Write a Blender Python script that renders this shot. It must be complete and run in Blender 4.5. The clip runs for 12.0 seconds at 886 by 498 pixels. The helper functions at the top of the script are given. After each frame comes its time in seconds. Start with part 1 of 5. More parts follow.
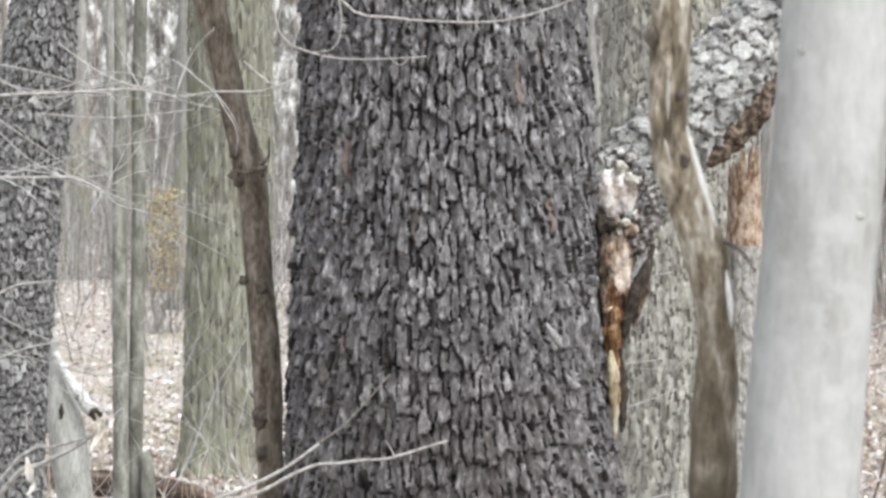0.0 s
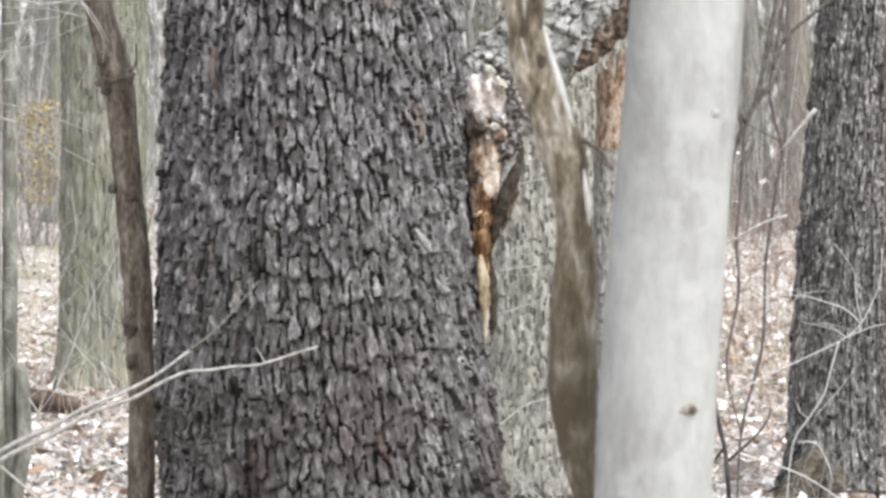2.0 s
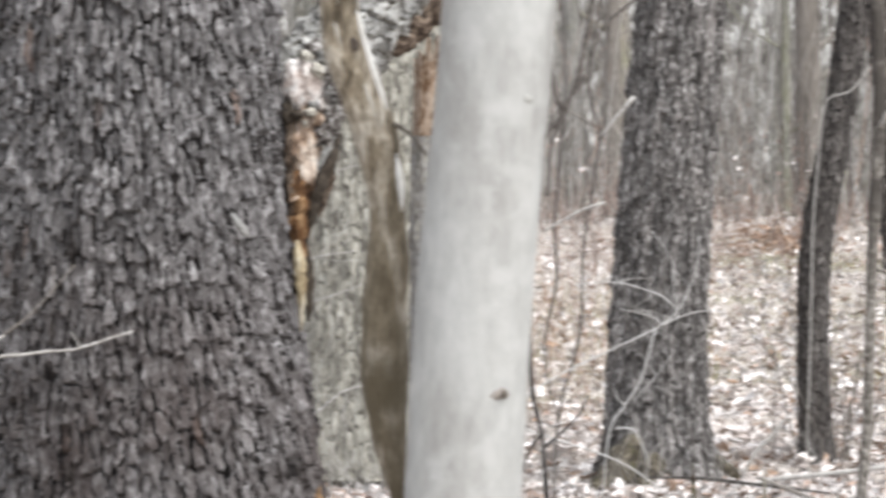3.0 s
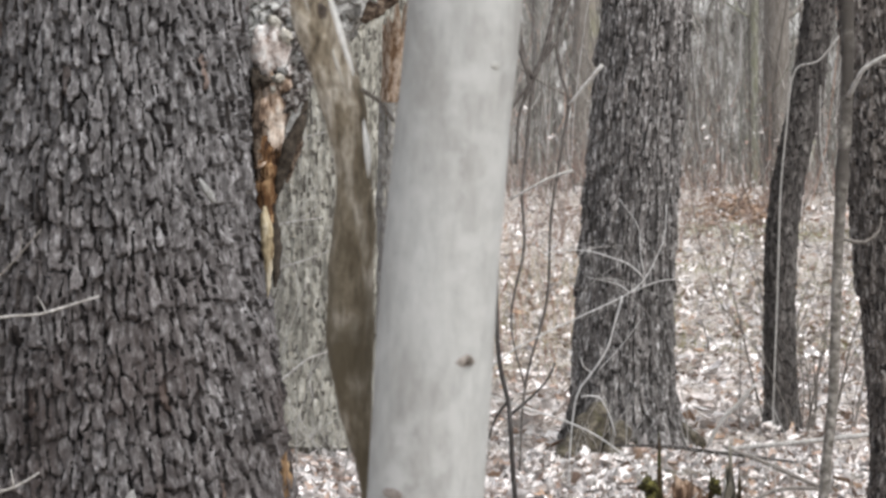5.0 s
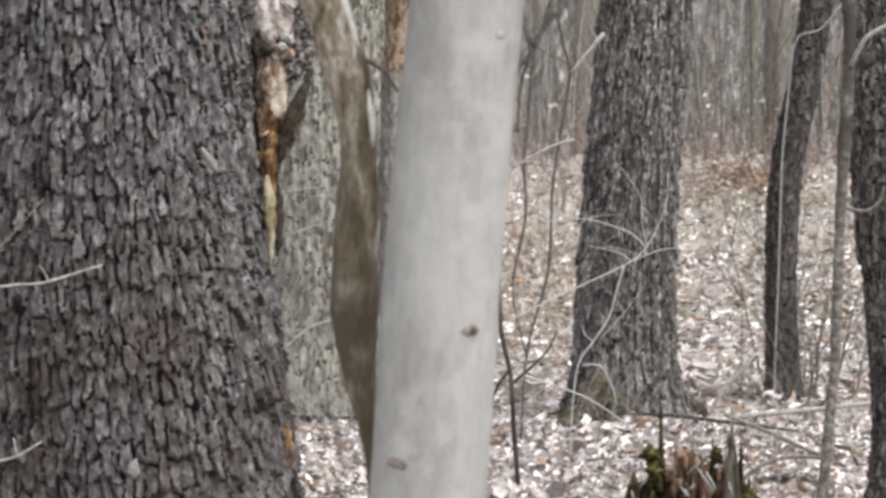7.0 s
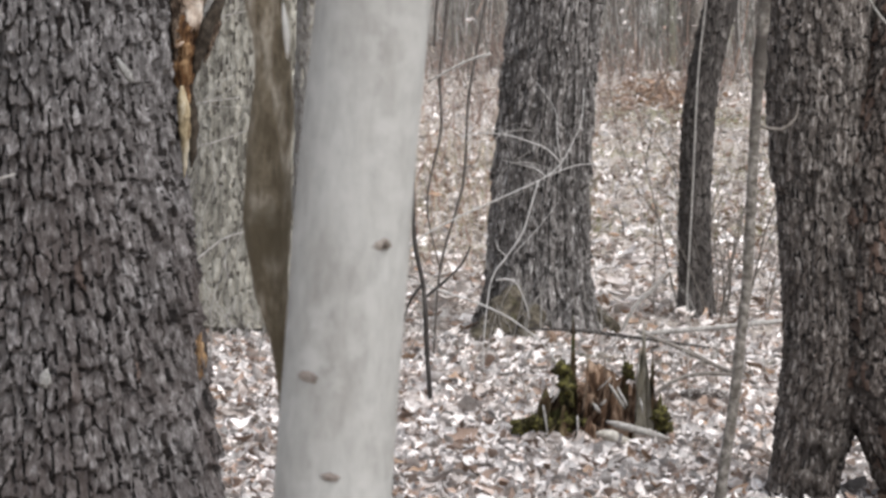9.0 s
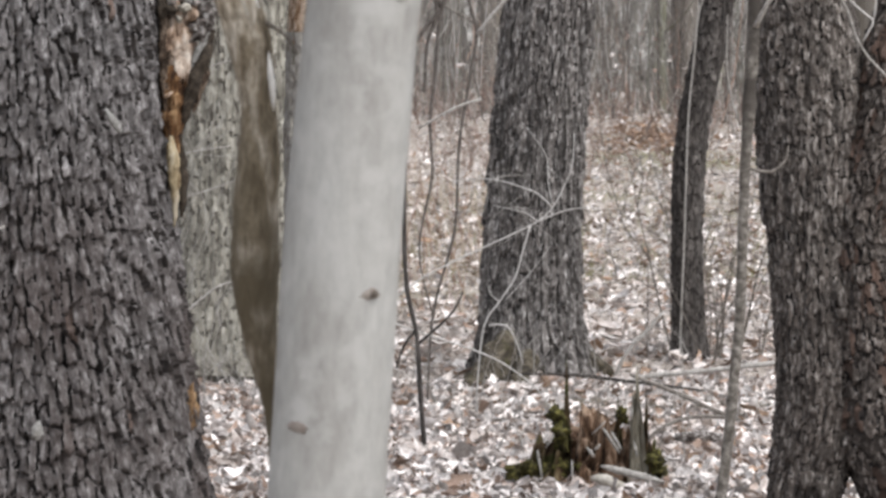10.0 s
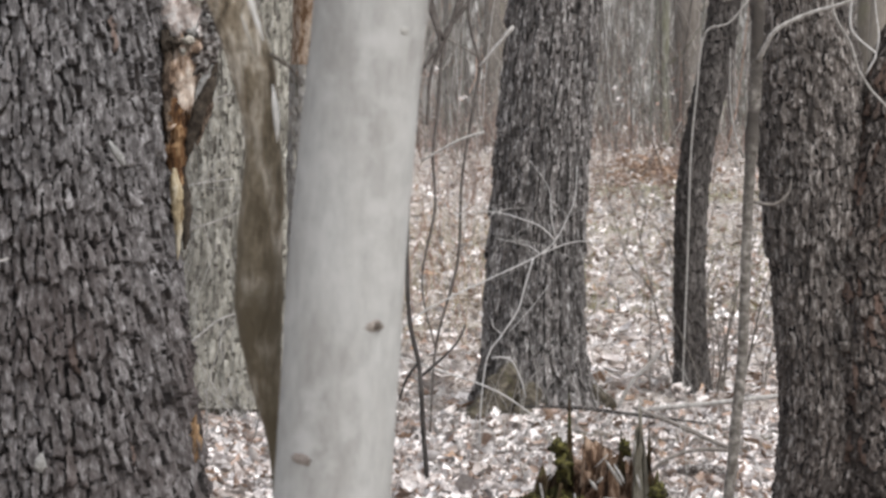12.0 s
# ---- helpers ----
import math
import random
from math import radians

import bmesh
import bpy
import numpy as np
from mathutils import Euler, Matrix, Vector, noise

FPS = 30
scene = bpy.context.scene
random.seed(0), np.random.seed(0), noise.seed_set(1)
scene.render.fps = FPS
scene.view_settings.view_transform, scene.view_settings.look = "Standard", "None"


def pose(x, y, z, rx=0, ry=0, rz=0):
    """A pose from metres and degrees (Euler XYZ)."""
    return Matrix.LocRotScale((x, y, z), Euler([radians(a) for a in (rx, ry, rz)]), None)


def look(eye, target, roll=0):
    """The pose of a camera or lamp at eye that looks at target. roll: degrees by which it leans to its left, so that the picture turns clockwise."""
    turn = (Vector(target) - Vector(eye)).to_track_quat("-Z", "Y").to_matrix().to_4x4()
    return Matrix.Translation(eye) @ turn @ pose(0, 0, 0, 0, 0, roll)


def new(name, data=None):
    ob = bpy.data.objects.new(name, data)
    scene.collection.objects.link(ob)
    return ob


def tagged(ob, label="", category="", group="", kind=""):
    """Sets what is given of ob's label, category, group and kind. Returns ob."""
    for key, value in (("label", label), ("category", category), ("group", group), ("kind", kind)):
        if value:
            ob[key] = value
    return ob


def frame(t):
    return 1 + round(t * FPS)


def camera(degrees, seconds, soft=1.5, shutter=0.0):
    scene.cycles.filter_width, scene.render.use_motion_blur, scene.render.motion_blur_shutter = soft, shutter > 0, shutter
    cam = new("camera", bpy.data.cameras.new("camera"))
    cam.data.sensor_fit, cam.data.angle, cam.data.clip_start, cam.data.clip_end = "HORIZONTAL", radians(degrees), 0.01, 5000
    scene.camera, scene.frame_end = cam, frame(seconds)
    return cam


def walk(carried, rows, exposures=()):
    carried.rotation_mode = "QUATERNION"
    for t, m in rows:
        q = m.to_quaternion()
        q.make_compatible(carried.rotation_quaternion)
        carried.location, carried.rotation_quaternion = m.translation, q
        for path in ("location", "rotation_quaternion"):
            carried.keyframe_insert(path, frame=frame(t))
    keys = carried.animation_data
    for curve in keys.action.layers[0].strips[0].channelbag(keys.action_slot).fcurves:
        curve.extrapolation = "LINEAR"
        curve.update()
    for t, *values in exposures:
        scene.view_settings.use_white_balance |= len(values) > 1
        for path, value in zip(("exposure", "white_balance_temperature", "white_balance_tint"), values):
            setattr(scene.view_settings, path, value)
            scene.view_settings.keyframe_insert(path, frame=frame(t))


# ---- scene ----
cam = camera(15.0, 12.0, soft=2.9, shutter=0.42)
cam.data.dof.use_dof, cam.data.dof.focus_distance, cam.data.dof.aperture_fstop = True, 11.0, 22.0
# seconds, x, height, yaw, pitch, roll of a camera held in the hand
ROWS = [
    (0.0, -0.0140, 1.6072, 1.785, 0.568, 0.059),
    (0.5, -0.0089, 1.5990, 1.459, 0.303, 0.170),
    (1.0, -0.0064, 1.5990, 0.247, -0.204, 0.000),
    (1.5, -0.0003, 1.5983, 0.021, -0.592, -0.301),
    (2.0, 0.0093, 1.5970, -0.270, -0.978, -0.486),
    (2.5, 0.0108, 1.5982, -0.949, -1.085, -0.347),
    (2.7, 0.0136, 1.5972, -1.345, -1.060, -0.290),
    (2.9, 0.0170, 1.5955, -2.620, -1.190, -0.220),
    (3.0, 0.0187, 1.5946, -3.321, -1.227, -0.187),
    (3.2, 0.0223, 1.5934, -3.893, -1.207, -0.226),
    (5.0, 0.0203, 1.5935, -3.869, -1.783, 0.170),
    (5.5, 0.0218, 1.5919, -3.822, -2.283, -0.129),
    (6.0, 0.0230, 1.5917, -3.625, -2.530, -0.166),
    (6.5, 0.0185, 1.5934, -3.487, -2.580, 0.038),
    (7.0, 0.0161, 1.5949, -3.858, -2.322, 0.178),
    (7.1, 0.0150, 1.5951, -4.140, -2.325, 0.290),
    (7.3, 0.0125, 1.5957, -5.040, -2.520, 0.620),
    (7.5, 0.0101, 1.5962, -5.443, -2.749, 0.854),
    (7.7, 0.0097, 1.5958, -5.725, -2.895, 0.767),
    (9.3, 0.0214, 1.5964, -5.180, -3.880, 0.872),
    (9.5, 0.0230, 1.5961, -5.032, -3.904, 0.679),
    (9.7, 0.0236, 1.5972, -5.040, -3.920, 0.540),
    (9.8, 0.0240, 1.5982, -5.140, -3.430, 0.430),
    (10.0, 0.0248, 1.6001, -5.425, -3.014, 0.255),
    (10.5, 0.0325, 1.6004, -5.798, -2.798, -0.214),
    (11.0, 0.0280, 1.6002, -6.048, -2.451, -0.033),
    (11.5, 0.0246, 1.6011, -5.444, -2.397, 0.156),
    (12.0, 0.0230, 1.5989, -5.381, -2.453, 0.289),
]


def held(x, z, yaw, pitch, roll):
    p, y = radians(pitch), radians(yaw)
    ahead = Vector((-math.sin(y) * math.cos(p), math.cos(y) * math.cos(p), math.sin(p)))
    eye = Vector((x, 0, z))
    return look(eye, eye + ahead, roll)


# the camera's own exposure and white balance drift as it turns from the pale beech to the darker woods
EXPOSURES = [(0.0, 1.08, 6250, 7), (1.0, 1.12, 6270, 7), (2.5, 1.17, 6330, 8), (3.0, 1.06, 6350, 8.5), (5.0, 0.69, 6380, 8.5), (7.2, 0.65, 6440, 9), (9.5, 0.53, 6440, 10), (12.0, 0.52, 6440, 10)]
walk(cam, [(t, held(*row)) for t, *row in ROWS], EXPOSURES)

# ---- light: an overcast spring day in bare woods ----
world = bpy.data.worlds.new("overcast_sky")
scene.world = world
world.use_nodes = True
wt = world.node_tree
sky = wt.nodes.new("ShaderNodeTexSky")
sky.sky_type = "NISHITA"
sky.sun_disc = False
sky.sun_elevation = radians(60)
sky.sun_rotation = radians(143)
sky.air_density, sky.dust_density = 1.0, 4.0
veil = wt.nodes.new("ShaderNodeHueSaturation")
veil.inputs["Saturation"].default_value = 0.45
wt.links.new(sky.outputs[0], veil.inputs["Color"])
wt.links.new(veil.outputs[0], wt.nodes["Background"].inputs[0])
wt.nodes["Background"].inputs[1].default_value = 0.12
sun = new("sun", bpy.data.lights.new("sun", "SUN"))
sun.data.energy, sun.data.angle, sun.data.color = 1.5, radians(55), (1.0, 0.995, 0.985)
sun.matrix_world = look((3.4, -4.6, 10.0), (0, 0, 0))


# ---- materials ----
def surface(name, cols, scale=20.0, stretch=(1, 1, 1), rough=0.9, bump=0.4, fine=6.0, rand="", spread=0.5, tint=None, tint_at=0.8, moss=None, spec=0.25, lo=0.3, hi=0.7, mottle=0.28):
    """Bark, leaf or soil: a colour ramp over stretched noise, finer grain on top, and a random tone for each piece.
    moss: a second colour in noise patches that thin out from height z0 to z1, also for patches that are no moss.
    """
    m = bpy.data.materials.new(name)
    m.use_nodes = True
    nt = m.node_tree
    n, link = nt.nodes, nt.links.new
    bsdf = n["Principled BSDF"]
    bsdf.inputs["Roughness"].default_value = rough
    bsdf.inputs["Specular IOR Level"].default_value = spec
    geo = n.new("ShaderNodeNewGeometry")
    mp = n.new("ShaderNodeMapping")
    mp.inputs["Scale"].default_value = stretch
    link(geo.outputs["Position"], mp.inputs["Vector"])
    big, small = n.new("ShaderNodeTexNoise"), n.new("ShaderNodeTexNoise")
    for tex, s, d in ((big, scale, 5.0), (small, scale * fine, 4.0)):
        tex.inputs["Scale"].default_value, tex.inputs["Detail"].default_value, tex.inputs["Roughness"].default_value = s, d, 0.62
        link(mp.outputs[0], tex.inputs["Vector"])
    ramp = n.new("ShaderNodeValToRGB")
    els = ramp.color_ramp.elements
    while len(els) < len(cols):
        els.new(0.5)
    for k, c in enumerate(cols):
        els[k].position = lo + (hi - lo) * k / max(1, len(cols) - 1)
        els[k].color = (*c, 1)
    link(big.outputs[0], ramp.inputs[0])
    col = ramp.outputs[0]

    def mix(kind, a, b, fac):
        node = n.new("ShaderNodeMix")
        node.data_type, node.blend_type = "RGBA", kind
        for sock, v in ((node.inputs["Factor"], fac), (node.inputs["A"], a), (node.inputs["B"], b)):
            if isinstance(v, (int, float)):
                sock.default_value = v
            elif isinstance(v, tuple):
                sock.default_value = (*v, 1)
            else:
                link(v, sock)
        return node.outputs["Result"]

    def remap(v, a, b, c, d):
        node = n.new("ShaderNodeMapRange")
        link(v, node.inputs[0])
        for k, x in enumerate((a, b, c, d)):
            node.inputs[k + 1].default_value = x
        return node.outputs[0]

    if rand:
        if rand == "island":
            r = geo.outputs["Random Per Island"]
        else:
            r = n.new("ShaderNodeObjectInfo").outputs["Random"]
        if tint:
            col = mix("MIX", col, tint, remap(r, tint_at, min(1.0, tint_at + 0.06), 0.0, 0.85))
        white = n.new("ShaderNodeTexWhiteNoise")
        white.noise_dimensions = "1D"
        link(r, white.inputs["W"])
        grey = n.new("ShaderNodeCombineColor")
        v = remap(white.outputs["Value"], 0, 1, 1 - spread, 1 + spread)
        for k in range(3):
            link(v, grey.inputs[k])
        col = mix("MULTIPLY", col, grey.outputs[0], 1.0)
    grain = n.new("ShaderNodeCombineColor")
    v = remap(small.outputs[0], 0.3, 0.7, 1 - mottle, 1 + mottle)
    for k in range(3):
        link(v, grain.inputs[k])
    col = mix("MULTIPLY", col, grain.outputs[0], 1.0)
    if moss:
        mcol, mscale, m0, m1, z0, z1 = moss
        tex = n.new("ShaderNodeTexNoise")
        tex.inputs["Scale"].default_value, tex.inputs["Detail"].default_value = mscale, 5.0
        link(geo.outputs["Position"], tex.inputs["Vector"])
        sep = n.new("ShaderNodeSeparateXYZ")
        link(geo.outputs["Position"], sep.inputs[0])
        grow = n.new("ShaderNodeMath")
        grow.operation = "MULTIPLY"
        link(remap(tex.outputs[0], m0, m1, 0, 1), grow.inputs[0])
        link(remap(sep.outputs["Z"], z0, z1, 1, 0), grow.inputs[1])
        col = mix("MIX", col, mcol, grow.outputs[0])
    link(col, bsdf.inputs["Base Color"])
    if bump:
        add = n.new("ShaderNodeMath")
        add.operation = "MULTIPLY_ADD"
        add.inputs[1].default_value = 0.35
        link(small.outputs[0], add.inputs[0])
        link(big.outputs[0], add.inputs[2])
        b = n.new("ShaderNodeBump")
        b.inputs["Strength"].default_value, b.inputs["Distance"].default_value = bump, 0.01
        link(add.outputs[0], b.inputs["Height"])
        link(b.outputs[0], bsdf.inputs["Normal"])
    return m


UP = (1, 1, 0.25)
CHERRY = [(0.068, 0.063, 0.062), (0.152, 0.143, 0.142), (0.42, 0.41, 0.41)]
RUST = (0.18, 0.125, 0.10)
# reddish-brown patches that darken the bark, thicker lower on the trunk
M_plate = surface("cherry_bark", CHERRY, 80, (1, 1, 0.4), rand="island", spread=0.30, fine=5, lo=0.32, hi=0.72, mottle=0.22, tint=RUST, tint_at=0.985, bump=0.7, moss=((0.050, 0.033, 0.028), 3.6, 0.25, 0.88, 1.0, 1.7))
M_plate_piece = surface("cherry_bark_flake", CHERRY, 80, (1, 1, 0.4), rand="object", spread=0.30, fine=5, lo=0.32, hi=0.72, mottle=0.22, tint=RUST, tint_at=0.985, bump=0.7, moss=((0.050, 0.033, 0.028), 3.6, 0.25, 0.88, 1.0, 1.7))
M_dark_bark = surface("dark_bark", [(0.040, 0.035, 0.032), (0.075, 0.067, 0.062), (0.155, 0.143, 0.133)], 40, UP, rand="island", spread=0.4, bump=0.5)
M_grey_plate = surface("furrowed_grey_bark", [(0.19, 0.178, 0.148), (0.315, 0.30, 0.257), (0.47, 0.455, 0.402)], 30, UP, rand="island", spread=0.3, bump=0.6)
M_grey_under = surface("grey_furrow", [(0.10, 0.09, 0.076), (0.15, 0.138, 0.118), (0.21, 0.195, 0.17)], 20, UP, bump=0.5)
# near-black: dark inner bark together with the cracks' shade, put into the colour
M_under = surface("bark_fissure_shade", [(0.014, 0.012, 0.012), (0.030, 0.026, 0.025), (0.06, 0.050, 0.045)], 30, UP, bump=0.8)
M_oak = surface("oak_bark", [(0.068, 0.060, 0.056), (0.150, 0.138, 0.131), (0.54, 0.525, 0.51)], 70, (1, 1, 0.4), rand="island", spread=0.48, fine=6, bump=0.6, lo=0.34, hi=0.72)
M_oak_under = surface("oak_fissure", [(0.030, 0.027, 0.026), (0.052, 0.047, 0.044), (0.085, 0.077, 0.071)], 30, UP, bump=0.8, moss=((0.085, 0.075, 0.035), 14, 0.52, 0.7, 0.0, 0.3))
# dark reddish patches, thicker low on the trunk
M_twin = surface("twin_trunk_bark", [(0.058, 0.049, 0.043), (0.128, 0.112, 0.101), (0.40, 0.375, 0.352)], 80, (1, 1, 0.35), rand="island", spread=0.45, fine=6, bump=0.6, lo=0.34, hi=0.70, moss=((0.052, 0.036, 0.029), 4.2, 0.34, 0.9, 0.30, 1.0))
M_red_bark = surface("reddish_scaly_bark", [(0.038, 0.032, 0.028), (0.105, 0.088, 0.078), (0.31, 0.285, 0.265)], 70, (1, 1, 0.5), rand="island", spread=0.4, fine=6, bump=0.8, lo=0.36, hi=0.70, tint=(0.092, 0.060, 0.047), tint_at=0.72)
M_lichen_bark = surface("lichen_bark", [(0.085, 0.080, 0.077), (0.185, 0.180, 0.173), (0.40, 0.40, 0.385)], 60, (1, 1, 0.6), rand="island", spread=0.25, tint=(0.40, 0.40, 0.38), tint_at=0.93, bump=0.7, lo=0.34, hi=0.68)
M_lichen_under = surface("lichen_tree_fissure", [(0.040, 0.036, 0.034), (0.070, 0.064, 0.060), (0.11, 0.10, 0.095)], 30, UP, bump=0.8)
M_log_bark = surface("flaking_grey_bark", [(0.20, 0.193, 0.182), (0.345, 0.338, 0.322), (0.52, 0.515, 0.495)], 60, (1, 1, 1), rand="island", spread=0.25, tint=(0.52, 0.52, 0.50), tint_at=0.95, bump=0.8, lo=0.32, hi=0.70)
M_beech = surface("beech_bark", [(0.318, 0.311, 0.294), (0.386, 0.383, 0.367), (0.436, 0.435, 0.420)], 9, (1.3, 1.3, 0.5), rough=0.75, bump=0.16, fine=7, lo=0.34, hi=0.66, mottle=0.12, moss=((0.450, 0.446, 0.430), 26.0, 0.50, 0.68, 6.0, 9.0))
M_beech_scar = surface("beech_scar", [(0.34, 0.33, 0.30), (0.40, 0.392, 0.365), (0.45, 0.445, 0.42)], 60, (1, 1, 2), bump=0.4)
# darker brown patches on the lower part of the stem
M_tan_bark = surface("tan_sapling_bark", [(0.10, 0.078, 0.052), (0.265, 0.220, 0.160), (0.56, 0.51, 0.435)], 42, (1, 1, 0.30), rough=0.8, bump=1.0, fine=4, lo=0.36, hi=0.64, mottle=0.38, moss=((0.115, 0.094, 0.062), 8.0, 0.27, 0.50, 1.38, 1.68))
M_bare_wood = surface("bare_pale_wood", [(0.30, 0.275, 0.23), (0.46, 0.43, 0.375), (0.66, 0.635, 0.585)], 50, UP, bump=0.3)
M_white_wood = surface("white_bare_wood", [(0.62, 0.60, 0.56), (0.76, 0.745, 0.71), (0.86, 0.85, 0.82)], 60, UP, bump=0.2)
M_brown_bark = surface("brown_sapling_bark", [(0.085, 0.066, 0.049), (0.165, 0.134, 0.105), (0.29, 0.25, 0.205)], 34, (1, 1, 0.35), rough=0.8, bump=0.9, fine=4, lo=0.36, hi=0.66, moss=((0.25, 0.225, 0.175), 13.0, 0.55, 0.75, 6.0, 9.0))
M_slim_bark = surface("slim_grey_bark", [(0.12, 0.118, 0.096), (0.20, 0.197, 0.166), (0.32, 0.315, 0.275)], 18, (1, 1, 0.4), bump=0.5, lo=0.36, hi=0.64)
M_knob = surface("brown_knot", [(0.075, 0.06, 0.05), (0.15, 0.128, 0.108), (0.24, 0.215, 0.185)], 60, bump=0.6)
M_sapling_knot = surface("swollen_knot", [(0.07, 0.055, 0.045), (0.13, 0.106, 0.088), (0.22, 0.187, 0.158)], 60, bump=0.6)
# near-black for torn edges and for the painted shade of hollows
M_edge_hollow_dark = surface("edge_and_hollow_dark", [(0.02, 0.016, 0.013), (0.05, 0.04, 0.03), (0.09, 0.07, 0.055)], 80, bump=0.6)
M_grey_bark = surface("grey_green_bark", [(0.13, 0.125, 0.098), (0.215, 0.21, 0.168), (0.33, 0.325, 0.275)], 26, (1, 1, 0.12), bump=1.0, fine=3, lo=0.36, hi=0.64, rand="island", spread=0.12, moss=((0.195, 0.195, 0.135), 5.0, 0.42, 0.7, 6.0, 9.0))
M_far_bark = surface("far_grey_bark", [(0.16, 0.152, 0.137), (0.25, 0.24, 0.22), (0.36, 0.35, 0.325)], 9, (1, 1, 0.2), rand="object", spread=0.3, tint=(0.215, 0.19, 0.16), tint_at=0.7, bump=0.8, moss=((0.22, 0.225, 0.12), 0.7, 0.55, 0.7, 5.0, 9.0))
M_far_brown = surface("far_brown_bark", [(0.125, 0.11, 0.096), (0.185, 0.165, 0.145), (0.27, 0.245, 0.22)], 16, (1, 1, 0.2), bump=0.8)
M_twig = surface("pale_twig", [(0.23, 0.213, 0.193), (0.37, 0.352, 0.328), (0.53, 0.512, 0.487)], 60, rough=0.7, bump=0.1)
M_pale_twig = surface("weathered_pale_twig", [(0.36, 0.345, 0.325), (0.52, 0.505, 0.485), (0.68, 0.67, 0.65)], 60, rough=0.7, bump=0.1)
M_dark_twig = surface("dark_twig", [(0.12, 0.105, 0.09), (0.19, 0.17, 0.15), (0.28, 0.255, 0.23)], 40, rough=0.7, bump=0.2)
M_forked = surface("dark_forked_limb", [(0.06, 0.052, 0.046), (0.115, 0.10, 0.09), (0.20, 0.18, 0.165)], 40, rough=0.8, bump=0.4)
M_brush = surface("brushwood", [(0.15, 0.135, 0.118), (0.28, 0.26, 0.238), (0.56, 0.54, 0.51)], 6, rand="island", spread=0.7, tint=(0.30, 0.18, 0.13), tint_at=0.85, bump=0)
M_straw = surface("dry_grass", [(0.36, 0.29, 0.21), (0.48, 0.405, 0.31), (0.60, 0.53, 0.43)], 8, rand="island", spread=0.35, tint=(0.36, 0.17, 0.11), tint_at=0.85, bump=0)
M_stalk = surface("reddish_dead_stalks", [(0.17, 0.115, 0.095), (0.28, 0.20, 0.17), (0.42, 0.34, 0.29)], 8, rand="island", spread=0.4, bump=0)
M_tan_leaf = surface("tan_undergrowth", [(0.24, 0.185, 0.075), (0.36, 0.285, 0.125), (0.50, 0.42, 0.22)], 8, rand="island", spread=0.4, bump=0)
M_leaf = surface("dry_leaves", [(0.41, 0.362, 0.338), (0.665, 0.622, 0.60), (0.835, 0.81, 0.793)], 40, rand="island", spread=0.53, tint=(0.26, 0.165, 0.115), tint_at=0.78, rough=0.65, spec=0.3, bump=0.2, moss=((0.40, 0.31, 0.255), 1.9, 0.50, 0.85, 6.0, 9.0))
M_hanging_leaf = surface("pale_hanging_leaf", [(0.55, 0.49, 0.40), (0.72, 0.67, 0.59), (0.85, 0.82, 0.77)], 40, bump=0.2)
M_brown_leaf = surface("orange_brown_leaves", [(0.20, 0.125, 0.08), (0.33, 0.225, 0.16), (0.46, 0.35, 0.27)], 30, rand="island", spread=0.35, bump=0.2)
M_red_stem = surface("reddish_thin_stems", [(0.20, 0.10, 0.075), (0.29, 0.16, 0.125), (0.38, 0.25, 0.20)], 8, rand="island", spread=0.3, bump=0)
M_rot_log = surface("reddish_rotten_log", [(0.028, 0.019, 0.015), (0.075, 0.052, 0.042), (0.19, 0.145, 0.12)], 12, (0.3, 1, 1), bump=1.0, lo=0.36, hi=0.64)
M_soil = surface("leaf_mould", [(0.19, 0.155, 0.13), (0.38, 0.335, 0.295), (0.62, 0.565, 0.515)], 14, fine=4, bump=1.0, moss=((0.22, 0.21, 0.12), 0.35, 0.52, 0.72, 4.0, 6.0))
M_rot = surface("rotten_pink_wood", [(0.20, 0.135, 0.11), (0.56, 0.475, 0.43), (0.70, 0.635, 0.60), (0.84, 0.82, 0.80)], 46, (1, 1, 0.6), bump=1.0, lo=0.32, hi=0.60)
M_brown_rot = surface("brown_crumbling_wood", [(0.06, 0.035, 0.024), (0.36, 0.255, 0.185), (0.56, 0.45, 0.365), (0.72, 0.64, 0.56)], 45, (1, 1, 0.4), bump=1.0, lo=0.34, hi=0.64)
M_torn_brown = surface("torn_brown_bark", [(0.03, 0.02, 0.015), (0.09, 0.063, 0.046), (0.25, 0.195, 0.15)], 60, bump=1.0, lo=0.36, hi=0.62)
M_scar_brown = surface("brown_scar", [(0.17, 0.135, 0.115), (0.25, 0.215, 0.19), (0.33, 0.30, 0.27)], 60, (1, 1, 2), bump=0.4)
M_pink_scar = surface("pinkish_healed_scar", [(0.18, 0.145, 0.125), (0.265, 0.228, 0.205), (0.35, 0.318, 0.293)], 60, (1, 1, 2), bump=0.4)
M_tan_wood = surface("torn_tan_wood", [(0.22, 0.13, 0.075), (0.52, 0.375, 0.27), (0.70, 0.58, 0.47)], 75, (1, 1, 0.45), bump=1.0, lo=0.38, hi=0.60)
M_crumb = surface("crumbling_bark", [(0.045, 0.035, 0.03), (0.17, 0.148, 0.135), (0.56, 0.54, 0.52)], 70, bump=1.0, lo=0.38, hi=0.62)
M_orange = surface("torn_orange_wood", [(0.035, 0.018, 0.010), (0.14, 0.07, 0.03), (0.36, 0.23, 0.125)], 70, (1, 1, 0.12), bump=0.9, lo=0.38, hi=0.64)
M_orange_patch = surface("bare_orange_bark", [(0.06, 0.035, 0.02), (0.24, 0.145, 0.075), (0.42, 0.30, 0.18)], 50, (1, 1, 0.3), bump=0.9, lo=0.36, hi=0.64)
